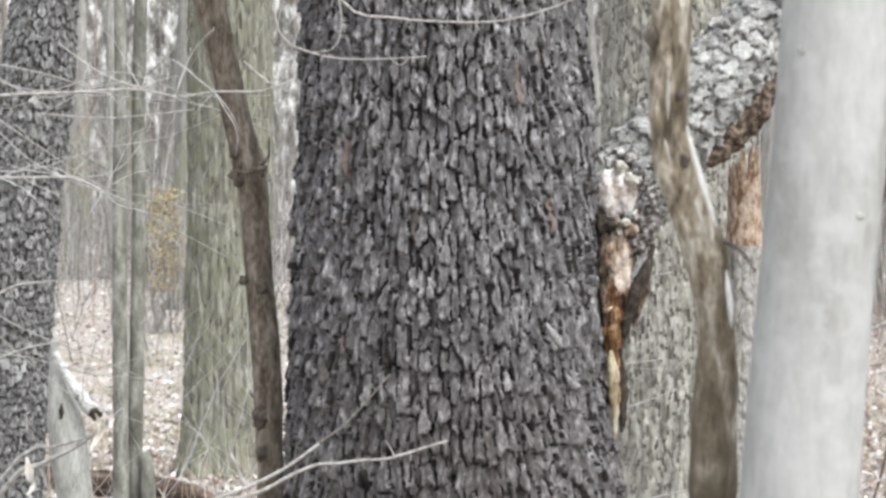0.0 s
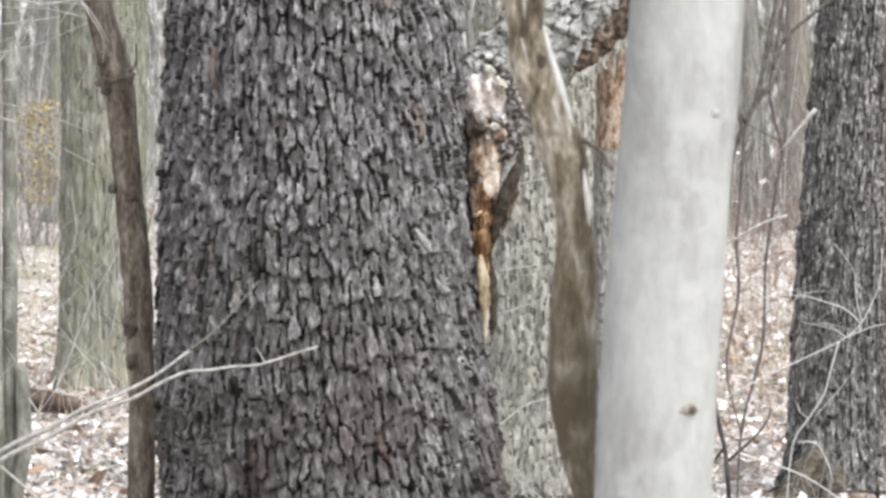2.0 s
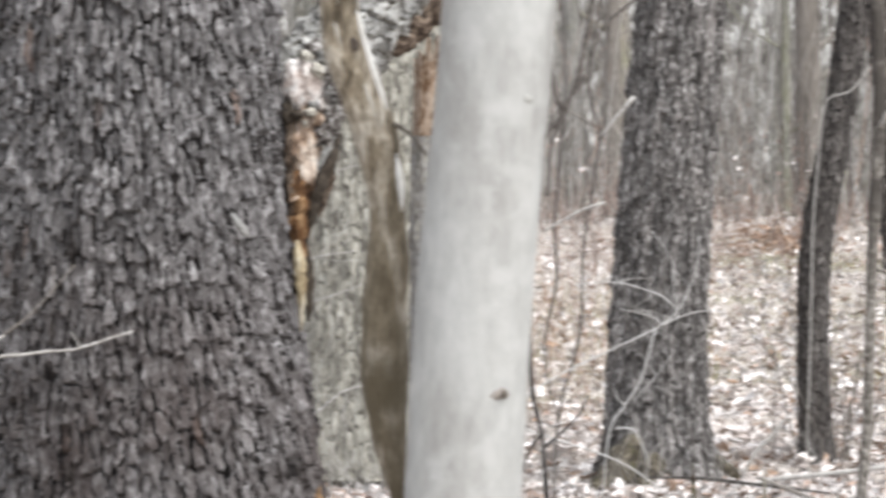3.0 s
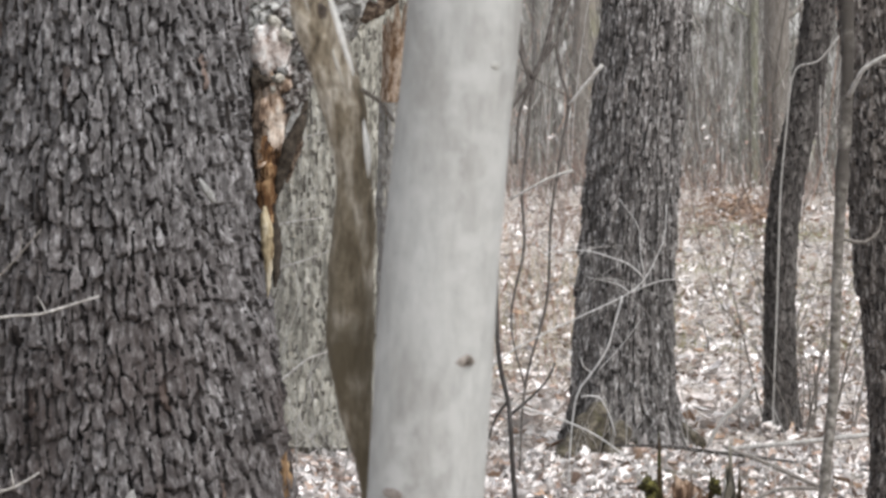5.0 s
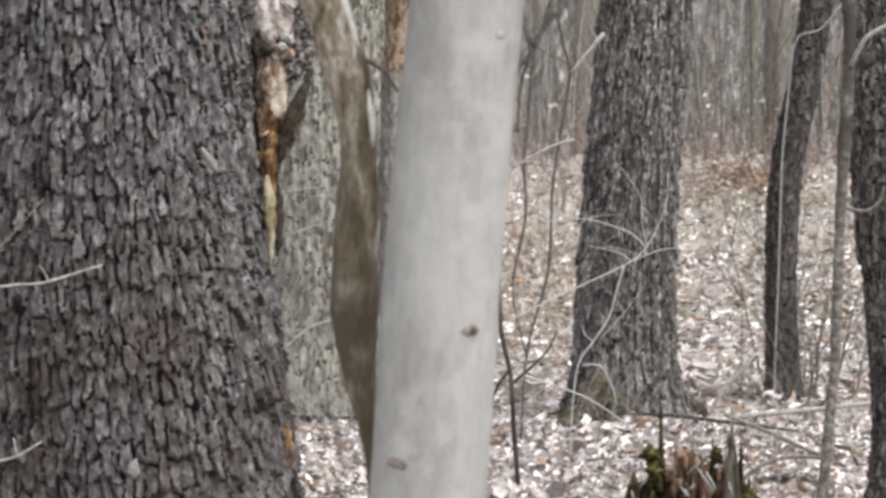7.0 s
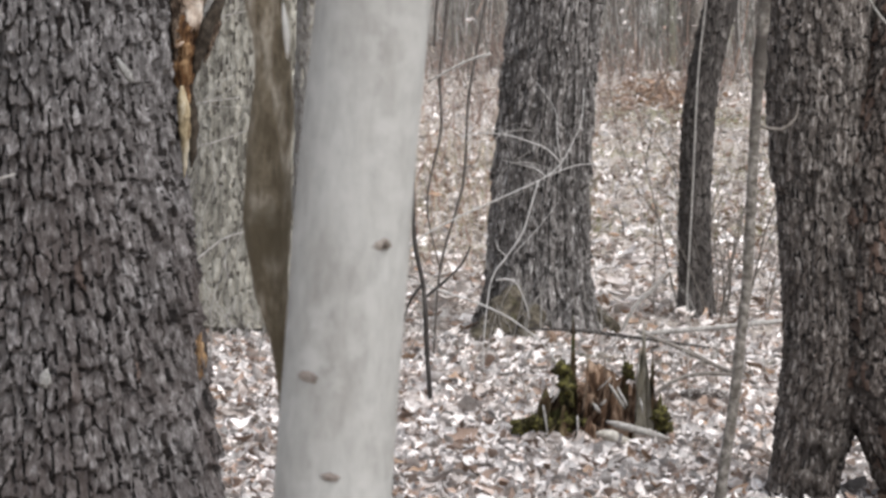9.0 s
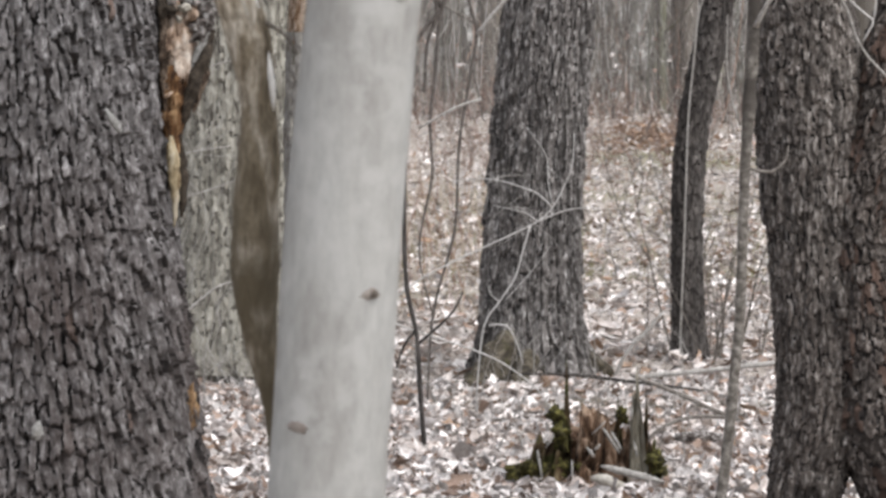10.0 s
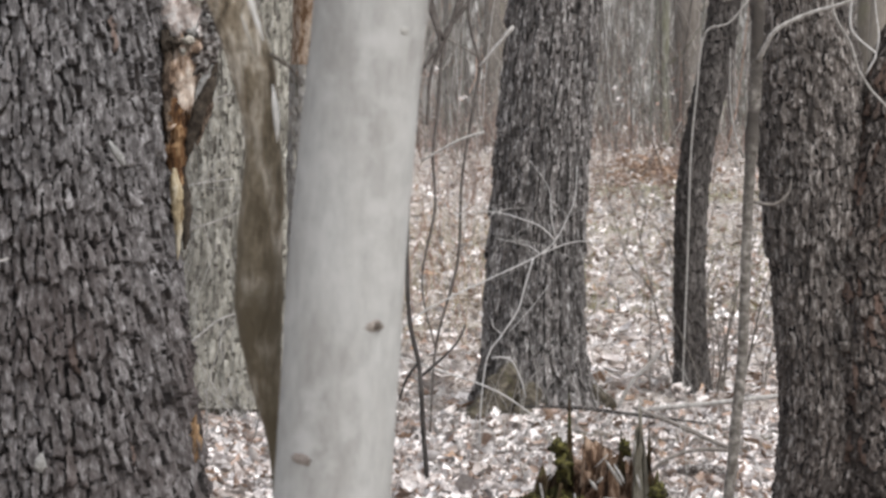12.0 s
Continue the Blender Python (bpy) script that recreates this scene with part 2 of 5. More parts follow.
M_yellow = surface("dull_yellow_splinter", [(0.14, 0.095, 0.05), (0.35, 0.285, 0.18), (0.52, 0.465, 0.36)], 50, (1, 1, 0.15), bump=0.6, lo=0.36, hi=0.64)
M_stump = surface("rotting_stump_wood", [(0.03, 0.018, 0.012), (0.14, 0.082, 0.05), (0.42, 0.31, 0.23)], 30, (1, 1, 0.3), bump=1.0, lo=0.36, hi=0.64)
M_moss = surface("green_moss", [(0.030, 0.024, 0.013), (0.070, 0.063, 0.022), (0.18, 0.165, 0.05)], 40, bump=1.0, lo=0.38, hi=0.62)
M_mossy_root = surface("mossy_root", [(0.03, 0.025, 0.019), (0.068, 0.057, 0.042), (0.155, 0.135, 0.103)], 26, bump=1.0, lo=0.36, hi=0.64, moss=((0.060, 0.055, 0.024), 14.0, 0.57, 0.74, 2.0, 3.0))
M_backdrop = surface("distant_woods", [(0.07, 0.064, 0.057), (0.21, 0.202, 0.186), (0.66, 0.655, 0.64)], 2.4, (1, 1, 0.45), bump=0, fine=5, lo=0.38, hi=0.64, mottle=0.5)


# ---- building helpers ----
def mesh_of(name, verts, faces, material, smooth=True):
    me = bpy.data.meshes.new(name)
    me.from_pydata([tuple(v) for v in verts], [], faces)
    me.materials.append(material)
    if smooth:
        me.polygons.foreach_set("use_smooth", [True] * len(me.polygons))
    me.update()
    return me


def thing(name, place, label, category, group="", kind=""):
    ob = new(name)
    ob.empty_display_size = 0.2
    ob.location = place
    return tagged(ob, label, category, group, kind)


def part(name, data, parent, label=""):
    """A mesh given in world places becomes a part of its thing."""
    ob = new(name, data)
    ob.parent = parent
    base = Vector(parent.location)
    ob.matrix_parent_inverse = Matrix() if parent.parent else Matrix.Translation(-base)
    return tagged(ob, label)


def spline(points, step):
    """A smooth line of places through the given ones, with rows of x, y, z, radius."""
    p = np.array(points, float)
    p = np.vstack([2 * p[0] - p[1], p, 2 * p[-1] - p[-2]])
    out = []
    for k in range(1, len(p) - 2):
        a, b, c, d = p[k - 1 : k + 3]
        n = max(2, int(np.linalg.norm(c[:3] - b[:3]) / step))
        for u in np.arange(n) / n:
            out.append(0.5 * (2 * b + (c - a) * u + (2 * a - 5 * b + 4 * c - d) * u * u + (3 * b - a - 3 * c + d) * u**3))
    out.append(p[-2])
    return np.array(out)


def frames_along(line):
    way = np.gradient(line[:, :3], axis=0)
    way /= np.linalg.norm(way, axis=1)[:, None]
    side = np.cross(way, (0.0, 1.0, 0.0))
    side /= np.linalg.norm(side, axis=1)[:, None] + 1e-9
    return way, side, np.cross(way, side)


def tube(points, segs=8, step=0.05, rough=0.0, grain=6.0, seed=0, flare=0.0, lobes=5, caps=True):
    """Verts and faces of a round, uneven stem along rows of x, y, z, radius. flare: buttress roots near the ground."""
    line = spline(points, step)
    way, side, up = frames_along(line)
    verts, faces = [], []
    ang = np.arange(segs) * 2 * math.pi / segs
    for k, row in enumerate(line):
        c = Vector(row[:3])
        for a in ang:
            d = Vector(side[k]) * math.cos(a) + Vector(up[k]) * math.sin(a)
            r = max(row[3], 0.0005)
            if rough:
                r *= 1 + rough * noise.noise((c + d * row[3]) * grain + Vector((seed * 7.1, seed * 3.3, 0)))
                r *= 1 + 0.6 * rough * noise.noise((c + d * row[3]) * grain * 3.1)
            if flare:
                low = math.exp(-max(row[2], 0) / 0.22)
                r *= 1 + flare * low * (0.55 + 0.75 * max(0, math.cos(lobes * a + seed)) ** 2)
            verts.append(c + d * r)
    n = len(line)
    for k in range(n - 1):
        for j in range(segs):
            a, b = k * segs + j, k * segs + (j + 1) % segs
            faces.append((a, b, b + segs, a + segs))
    if caps:
        faces.append(tuple(range(segs - 1, -1, -1)))
        faces.append(tuple(range((n - 1) * segs, n * segs)))
    return verts, faces


def stem(name, points, material, parent, label="", **how):
    return part(name, mesh_of(name, *tube(points, **how), material), parent, label)


def blob(centre, size, turn, bumps, seed, rings=7, segs=12):
    """An uneven lump: a knot, a clod of moss, a broken lump of wood."""
    verts, faces = [], []
    rot = Euler([radians(a) for a in turn]).to_matrix()
    for i in range(rings + 1):
        t = math.pi * i / rings
        for j in range(segs):
            a = 2 * math.pi * j / segs
            d = Vector((math.sin(t) * math.cos(a), math.sin(t) * math.sin(a), math.cos(t)))
            r = 1 + bumps * noise.noise(d * 2.3 + Vector((seed, seed * 1.7, 0))) + 0.5 * bumps * noise.noise(d * 6 + Vector((0, seed, 0))) + 0.35 * bumps * noise.noise(d * 14 + Vector((seed, 0, 0)))
            verts.append(Vector(centre) + rot @ Vector((d.x * size[0] * r, d.y * size[1] * r, d.z * size[2] * r)))
    for i in range(rings):
        for j in range(segs):
            a, b = i * segs + j, i * segs + (j + 1) % segs
            faces.append((a, a + segs, b + segs, b))
    return verts, faces


def hashed(i, j, k):
    """Numbers between 0 and 1, one for each pair of whole numbers."""
    h = (i.astype(np.int64) * 73856093) ^ (j.astype(np.int64) * 19349663) ^ (k * 83492791)
    h = (h ^ (h >> 13)) * 1274126177 & 0x7FFFFFFF
    h = (h ^ (h >> 15)) * 668265263 & 0x7FFFFFFF
    return ((h ^ (h >> 14)) & 0xFFFFFF) / float(0x1000000)


def value_noise(x, y, k, wrap):
    """Smooth noise that closes on itself after wrap steps of x."""
    i, j = np.floor(x).astype(int), np.floor(y).astype(int)
    u, v = x - i, y - j
    u, v = u * u * (3 - 2 * u), v * v * (3 - 2 * v)
    a, b = hashed(i % wrap, j, k), hashed((i + 1) % wrap, j, k)
    c, d = hashed(i % wrap, j + 1, k), hashed((i + 1) % wrap, j + 1, k)
    return (a * (1 - u) + b * u) * (1 - v) + (c * (1 - u) + d * u) * v - 0.5


def cells(U, V, cols, seed):
    """The plates into which bark cracks, in columns that each start at a height of their own: the plate's number, the way from its middle, and
    the distance from its rim."""
    best, second = np.full(U.shape, 9.0), np.full(U.shape, 9.0)
    cell, du0, dv0 = np.zeros(U.shape, int), np.zeros(U.shape), np.zeros(U.shape)
    I = np.floor(U).astype(int)
    for a in (-2, -1, 0, 1, 2):
        i = (I + a) % cols
        W = V * (0.72 + 0.6 * hashed(i, i * 0 + 5, seed)) + hashed(i, i * 0 + 7, seed)
        J = np.floor(W).astype(int)
        for b in (-1, 0, 1):
            j = J + b
            ex = U - (I + a + 0.5 + 0.45 * (hashed(i, j, seed + 1) - 0.5))
            ey = W - (j + 0.5 + 0.7 * (hashed(i, j, seed + 2) - 0.5))
            d = (np.abs(ex) ** 3 + (0.72 * np.abs(ey)) ** 3) ** (1 / 3)
            nearer = d < best
            second = np.where(nearer, best, np.minimum(second, d))
            best = np.where(nearer, d, best)
            cell = np.where(nearer, i + 1000 * (j + 50), cell)
            du0, dv0 = np.where(nearer, ex, du0), np.where(nearer, ey, dv0)
    return cell, du0, dv0, second - best


def bark_shell(rows, wide, high, depth, du, dv, seed, gap=0.10, lift=2.0, wave=0.5, swell=None, low=-9.0, top=99.0, ragged=0.16, edge=0.22, shingle=0.0, sub=1.0, flush=0.0, tilt=0.9):
    """Bark that has cracked into plates: for a trunk along rows of x, y, z, radius, the places of a fine net over it, its faces, and the plate
    that each face belongs to. Plates are wide by high metres and stand up to depth off the trunk, their lower ends lifted."""
    line = spline(rows, dv)
    run = np.r_[0, np.cumsum(np.linalg.norm(np.diff(line[:, :3], axis=0), axis=1))]
    s = np.arange(0, run[-1], dv)
    at = np.stack([np.interp(s, run, line[:, k]) for k in range(4)], 1)
    keep = (at[:, 2] > low) & (at[:, 2] < top)
    s, at = s[keep], at[keep]
    way, side, up = frames_along(at)
    around = 2 * math.pi * float(np.median(at[:, 3]))
    cols = max(4, int(round(around / wide)))
    half = math.radians(104)
    fine_n, coarse_n = max(16, int(around * half / math.pi / du)), max(8, int(around * (1 - half / math.pi) / (3 * du)))
    off = np.r_[np.linspace(-half, half, fine_n, endpoint=False), np.linspace(half, 2 * math.pi - half, coarse_n, endpoint=False)]
    n = len(off)
    mid = len(s) // 2
    south = math.atan2(-up[mid][1], -side[mid][1])
    U, V = np.meshgrid((off + half) * cols / (2 * math.pi), s / high, indexing="xy")
    U = U + wave * value_noise(U * 1.0, V * 1.6, seed, cols) + 0.45 * wave * value_noise(U * 3, V * 3.7, seed + 1, cols * 3)
    V = V + 0.5 * wave * value_noise(U * 2, V * 1.1, seed + 2, cols * 2) + ragged * value_noise(U * 6, V * 2.0, seed + 3, cols * 6)
    U = U + 0.35 * ragged * value_noise(U * 5, V * 7, seed + 4, cols * 5)
    cell, du0, dv0, rim = cells(U, V, cols, seed + 5)
    _, du1, dv1, rim1 = cells(U * 2, V * 2.0, cols * 2, seed + 20)
    upright = np.abs(du0) / (np.abs(du0) + 0.8 * np.abs(dv0) + 1e-6)
    rim = rim + flush * np.clip(1.4 - 2 * upright, 0, 1) * np.clip(6 * dv0, 0, 1)
    body = np.clip(rim / edge, 0, 1)
    body = body * (2 - body)
    r1, r2, r3 = (hashed(cell, cell * 0 + 3, seed + k) for k in (7, 8, 9))
    fine = value_noise(U * 9, V * 9, seed + 10, cols * 9) + 0.6 * value_noise(U * 19, V * 19, seed + 11, cols * 19)
    curl = np.clip(0.3 - dv0, 0, 1.0)
    streak = value_noise(U * 10, V * 2.2, seed + 13, cols * 10)
    broad = value_noise(U * 1.5, V * 0.5, seed + 14, int(cols * 1.5)) if cols % 2 == 0 else value_noise(U * 2, V * 0.5, seed + 14, cols * 2)
    raise_ = body * (0.45 + 0.35 * r1) + lift * (0.25 + 0.75 * r2) * curl**2.6 * (0.35 + 0.65 * body) * 1.1 + tilt * (r3 - 0.5) * du0
    raise_ = raise_ + shingle * (0.45 + 0.55 * r2) * np.clip(0.5 - dv0 + 0.5 * (r3 - 0.5) * du0, 0, 1) * np.clip(rim / 0.09, 0, 1)
    scale = np.clip(rim1 / 0.3, 0, 1) * (0.15 + 0.45 * np.clip(0.3 - dv1, 0, 1))
    raise_ = raise_ + sub * (scale + 0.2 * fine + 0.25 * streak) + 0.5 * broad
    cap = 1.3 + 0.5 * shingle
    raise_ = depth * np.where(raise_ > cap, cap + 0.5 * np.tanh((raise_ - cap) * 2), raise_)
    ang = south + off
    radius = np.repeat(at[:, 3:4], n, 1)
    if swell:
        radius = swell(radius, ang[None, :], at[:, 2:3])
    radius = radius - 0.9 * depth + raise_
    places = at[:, None, :3] + radius[..., None] * (side[:, None] * np.cos(ang)[None, :, None] + up[:, None] * np.sin(ang)[None, :, None])
    width = 0.5 + 1.3 * (value_noise(U * 2, V * 1.7, seed + 12, cols * 2) + 0.35)
    # crack faces take the under colour: inner bark plus painted shade
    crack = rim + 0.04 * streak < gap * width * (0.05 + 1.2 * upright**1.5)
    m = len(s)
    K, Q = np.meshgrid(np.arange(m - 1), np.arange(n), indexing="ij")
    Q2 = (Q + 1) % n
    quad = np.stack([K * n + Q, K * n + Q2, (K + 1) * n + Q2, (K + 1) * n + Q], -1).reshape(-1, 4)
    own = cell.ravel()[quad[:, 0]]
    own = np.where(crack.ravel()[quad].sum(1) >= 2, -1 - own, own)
    return places.reshape(-1, 3), quad, own


def islands(places, quad, own):
    """The net cut apart into plates: corners on a border are doubled, so that each plate is an island of its own. Cracks are told apart."""
    key = (own - own.min())[:, None].astype(np.int64) * len(places) + quad
    ids, back = np.unique(key.ravel(), return_inverse=True)
    return places[ids % len(places)], back.reshape(-1, 4), own < 0


def net_mesh(name, verts, quad, cracks, material, under, smooth=True):
    me = bpy.data.meshes.new(name)
    me.vertices.add(len(verts))
    me.vertices.foreach_set("co", np.ascontiguousarray(verts, dtype=np.float32).ravel())
    me.loops.add(quad.size)
    me.loops.foreach_set("vertex_index", np.ascontiguousarray(quad, dtype=np.int32).ravel())
    me.polygons.add(len(quad))
    me.polygons.foreach_set("loop_start", np.arange(0, quad.size, 4, dtype=np.int32))
    me.materials.append(material)
    me.materials.append(under)
    me.polygons.foreach_set("material_index", cracks.astype(np.int32))
    me.polygons.foreach_set("use_smooth", np.full(len(quad), smooth))
    me.update(calc_edges=True)
    me.validate()
    return me


def bark_part(name, rows, parent, material, under, *size, **how):
    ob = part(name, net_mesh(name, *islands(*bark_shell(rows, *size, **how)), material, under), parent)
    ob["kind"] = "stuff"
    return ob


def joined(spots, shapes, seed):
    rng = random.Random(seed)
    verts, faces, base = [], [], 0
    for m in spots:
        v, f = shapes[rng.randrange(len(shapes))]
        mm = np.array(m)
        verts.append(v @ mm[:3, :3].T + mm[:3, 3])
        faces += [tuple(i + base for i in face) for face in f]
        base += len(v)
    return np.vstack(verts), faces

# ---- the ground and the distance ----
def heave(x, y):
    """A woodland floor: nearly level near the trees, rolling a little further off."""
    far = min(1.0, max(0.0, (y - 22) / 40))
    bank = min(1.0, max(0.0, (y - 34) / 40)) * min(1.0, max(0.0, (-x / max(y, 1.0) - 0.02) / 0.05))
    rise = min(1.0, max(0.0, (y - 21) / 30)) * min(1.0, max(0.0, (x / max(y, 1.0) + 0.02) / 0.05))
    drift = 0.034 * min(1.0, max(0.0, (y - 16) / 3)) * min(1.0, max(0.0, (46 - y) / 4)) * noise.noise(Vector((x * 0.9, y * 0.8, 5)))
    return drift + 1.55 * bank * bank * (3 - 2 * bank) + 0.72 * rise**1.2 + 0.025 * noise.noise(Vector((x * 0.8, y * 0.8, 3))) + 0.35 * far * noise.noise(Vector((x * 0.06, y * 0.06, 9)))


xs = np.r_[-400, -200, -100, -60, np.arange(-40, -8, 2.0), np.arange(-8, 10, 0.25), np.arange(10, 42, 2.0), 60, 100, 200, 400]
ys = np.r_[-400, -200, -80, -30, np.arange(-10, 6, 1.0), np.arange(6, 46, 0.25), np.arange(46, 80, 1.0), np.arange(80, 140, 5.0), 200, 400]
gv = [(x, y, heave(x, y)) for y in ys for x in xs]
nx = len(xs)
gf = [(k * nx + j, k * nx + j + 1, (k + 1) * nx + j + 1, (k + 1) * nx + j) for k in range(len(ys) - 1) for j in range(nx - 1)]
ground = tagged(new("ground", mesh_of("ground", gv, gf, M_soil)), "woodland floor of brown leaf mould under dry leaves", "ground", kind="structure")

bd = []
for k in range(41):
    a = radians(k * 9)
    bd += [(150 * math.sin(a), 150 * math.cos(a), -3), (150 * math.sin(a), 150 * math.cos(a), 16 + 4 * noise.noise(Vector((k * 0.7, 0, 0))))]
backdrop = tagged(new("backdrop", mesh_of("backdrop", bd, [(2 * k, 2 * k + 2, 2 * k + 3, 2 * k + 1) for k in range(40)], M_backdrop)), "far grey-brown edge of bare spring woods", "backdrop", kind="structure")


# ---- leaf litter, brush and dry grass ----
def leaf_shape(rng, n=3):
    """A dry curled leaf along y, with a fold down its middle, a pointed tip and an uneven rim."""
    verts, faces = [], []
    curl, fold, bend, wide = rng.uniform(-1.2, 2.4), rng.uniform(0.1, 1.1), rng.uniform(-0.3, 0.3), rng.uniform(0.17, 0.31)
    for k in range(n + 1):
        u = k / n
        w = wide * math.sin(math.pi * min(0.96, 0.06 + 0.9 * u)) * rng.uniform(0.6, 1.3)
        z = curl * 0.30 * (u - 0.5) ** 2 * 2 + rng.uniform(-0.04, 0.04)
        verts += [(-w + bend * u, u - 0.5 + rng.uniform(-0.06, 0.06), z + fold * w * rng.uniform(0.5, 1.4)), (bend * u, u - 0.5, z), (w + bend * u, u - 0.5 + rng.uniform(-0.06, 0.06), z + fold * w * rng.uniform(0.1, 1.4))]
    for k in range(n):
        a = 3 * k
        faces += [(a, a + 1, a + 4, a + 3), (a + 1, a + 2, a + 5, a + 4)]
    return np.array(verts), faces


LEAVES = [leaf_shape(random.Random(k), 4) for k in range(24)]
FAR_LEAVES = [leaf_shape(random.Random(k), 2) for k in range(14)]


def scatter_leaves(name, count, y0, y1, spread, size, seed, label, shapes, material=None, flat=0.5):
    rng = random.Random(seed)
    spots = []
    for _ in range(count):
        y = y0 + (y1 - y0) * rng.random() ** 1.15
        mid = 0.065 * y - 0.1
        x = mid + rng.uniform(-1, 1) * (spread + 0.17 * y)
        s = size * rng.uniform(0.55, 1.35)
        m = Matrix.Translation((x, y, heave(x, y) + rng.uniform(0.004, 0.03) * size / 0.1))
        m = m @ Euler((rng.gauss(0, flat), rng.gauss(0, flat), rng.uniform(0, 6.28))).to_matrix().to_4x4()
        spots.append(m @ Matrix.Diagonal((s, s, s, 1)))
    return tagged(new(name, mesh_of(name, *joined(spots, shapes, seed), material or M_leaf)), label, "leaves", kind="stuff")


scatter_leaves("leaf_litter", 44000, 8.5, 17, 0.9, 0.070, 1, "pale dry fallen leaves lying thick on the woodland floor", LEAVES)
scatter_leaves("leaf_litter", 28000, 16, 32, 1.2, 0.076, 2, "pale dry fallen leaves between the tree trunks", FAR_LEAVES)
scatter_leaves("leaf_litter", 20000, 30, 80, 3.0, 0.105, 3, "distant carpet of pale dry fallen leaves", FAR_LEAVES)


scatter_leaves("leaf_litter", 1500, 9, 17, 0.9, 0.11, 7, "large curled pale leaves lying on the litter", LEAVES)
scatter_leaves("leaf_litter", 4200, 19, 44, 1.0, 0.095, 5, "larger pale dry leaves further off", FAR_LEAVES)
scatter_leaves("leaf_litter", 2600, 18, 46, 1.0, 0.15, 28, "broad flat bleached leaves lying in drifts", FAR_LEAVES, flat=0.22)
scatter_leaves("leaf_litter", 750, 15, 48, 1.0, 0.11, 29, "orange-brown leaves among the pale ones", FAR_LEAVES, M_brown_leaf)
scatter_leaves("leaf_litter", 1000, 9, 16, 0.9, 0.08, 30, "brown leaves among the pale ones close by", LEAVES, M_brown_leaf)
rng = random.Random(6)
heap = []
for _ in range(260):
    y = rng.gauss(45, 1.4)
    x = 0.158 * y + rng.gauss(0, 0.3)
    heap.append(Matrix.Translation((x, y, heave(x, y) + rng.uniform(0.02, 0.16))) @ Euler((rng.gauss(0, 0.7), rng.gauss(0, 0.7), rng.uniform(0, 6.28))).to_matrix().to_4x4() @ Matrix.Diagonal((0.11, 0.11, 0.11, 1)))
tagged(new("leaf_heap", mesh_of("leaf_heap", *joined(heap, LEAVES, 9), M_brown_leaf)), "loose heap of orange-brown dry leaves", "leaves", kind="stuff")


def sprigs(name, count, place, height, radius, seed, material, label, category, lean=0.25, bend=0.15, forks=2):
    """Many thin bare stems in one mesh; place(rng) gives x, y."""
    rng = random.Random(seed)
    verts, faces, base = [], [], 0

    def one(p, way, length, r, depth):
        nonlocal base
        segs = 4
        way = Vector(way).normalized()
        line = [Vector(p)]
        for k in range(segs):
            way = (way + Vector((rng.gauss(0, bend), rng.gauss(0, bend), rng.gauss(0, bend * 0.5)))).normalized()
            line.append(line[-1] + way * length / segs)
        for k, q in enumerate(line):
            rr = r * (1 - 0.75 * k / segs)
            for a in (0.5, 2.6, 4.7):
                verts.append((q.x + rr * math.cos(a), q.y + rr * math.sin(a), q.z))
        for k in range(segs):
            for j in range(3):
                a, b = base + 3 * k + j, base + 3 * k + (j + 1) % 3
                faces.append((a, b, b + 3, a + 3))
        base += 3 * len(line)
        if depth:
            for _ in range(forks):
                k = rng.randrange(1, segs)
                side = Vector((rng.uniform(-1, 1), rng.uniform(-0.6, 0.6), rng.uniform(0.1, 0.9)))
                one(line[k], way + side, length * rng.uniform(0.35, 0.6), r * 0.6, depth - 1)

    for _ in range(count):
        x, y = place(rng)
        one((x, y, heave(x, y) - 0.02), (rng.gauss(0, lean), rng.gauss(0, lean), 1), height * rng.uniform(0.5, 1.4), radius * rng.uniform(0.5, 1.3), 2 if forks > 1 else 0)
    return tagged(new(name, mesh_of(name, verts, faces, material)), label, category, kind="stuff")


def strip(y0, y1, left, right, power=1.0):
    """Places between two distances and two bearings."""

    def place(rng):
        y = y0 + (y1 - y0) * rng.random() ** power
        return y * rng.uniform(left, right), y

    return place


sprigs("brushwood", 640, strip(48, 74, -0.25, 0.35), 3.0, 0.014, 11, M_brush, "thicket of thin bare grey-brown stems", "brushwood", lean=0.12, bend=0.2)
sprigs("brushwood", 520, strip(70, 120, -0.28, 0.38), 6.0, 0.020, 12, M_brush, "far thicket of bare grey saplings and twigs", "brushwood", lean=0.1, bend=0.12)
sprigs("brushwood", 26, strip(28, 44, -0.2, 0.33), 2.6, 0.008, 18, M_dark_twig, "bare dark saplings and twigs between the trees", "brushwood", lean=0.15, bend=0.22)
sprigs("brushwood", 60, strip(21, 34, 0.03, 0.30), 1.2, 0.005, 13, M_brush, "scattered thin bare stems in the leaves", "brushwood")
sprigs("pale_stems", 260, strip(52, 80, -0.25, 0.35), 4.5, 0.012, 25, M_pale_twig, "far pale upright stems", "brushwood", lean=0.06, bend=0.08, forks=1)
sprigs("dark_stems", 200, strip(52, 84, -0.25, 0.35), 4.0, 0.018, 26, M_dark_twig, "far dark upright stems", "brushwood", lean=0.08, bend=0.1, forks=1)
sprigs("fine_twigs", 300, strip(42, 62, -0.2, 0.33), 2.6, 0.007, 21, M_twig, "crossing pale bare twigs of far shrubs", "twigs", lean=0.5, bend=0.4)
sprigs("fine_twigs", 150, strip(42, 62, -0.2, 0.33), 2.6, 0.008, 22, M_dark_twig, "crossing dark bare twigs of far shrubs", "twigs", lean=0.5, bend=0.4)
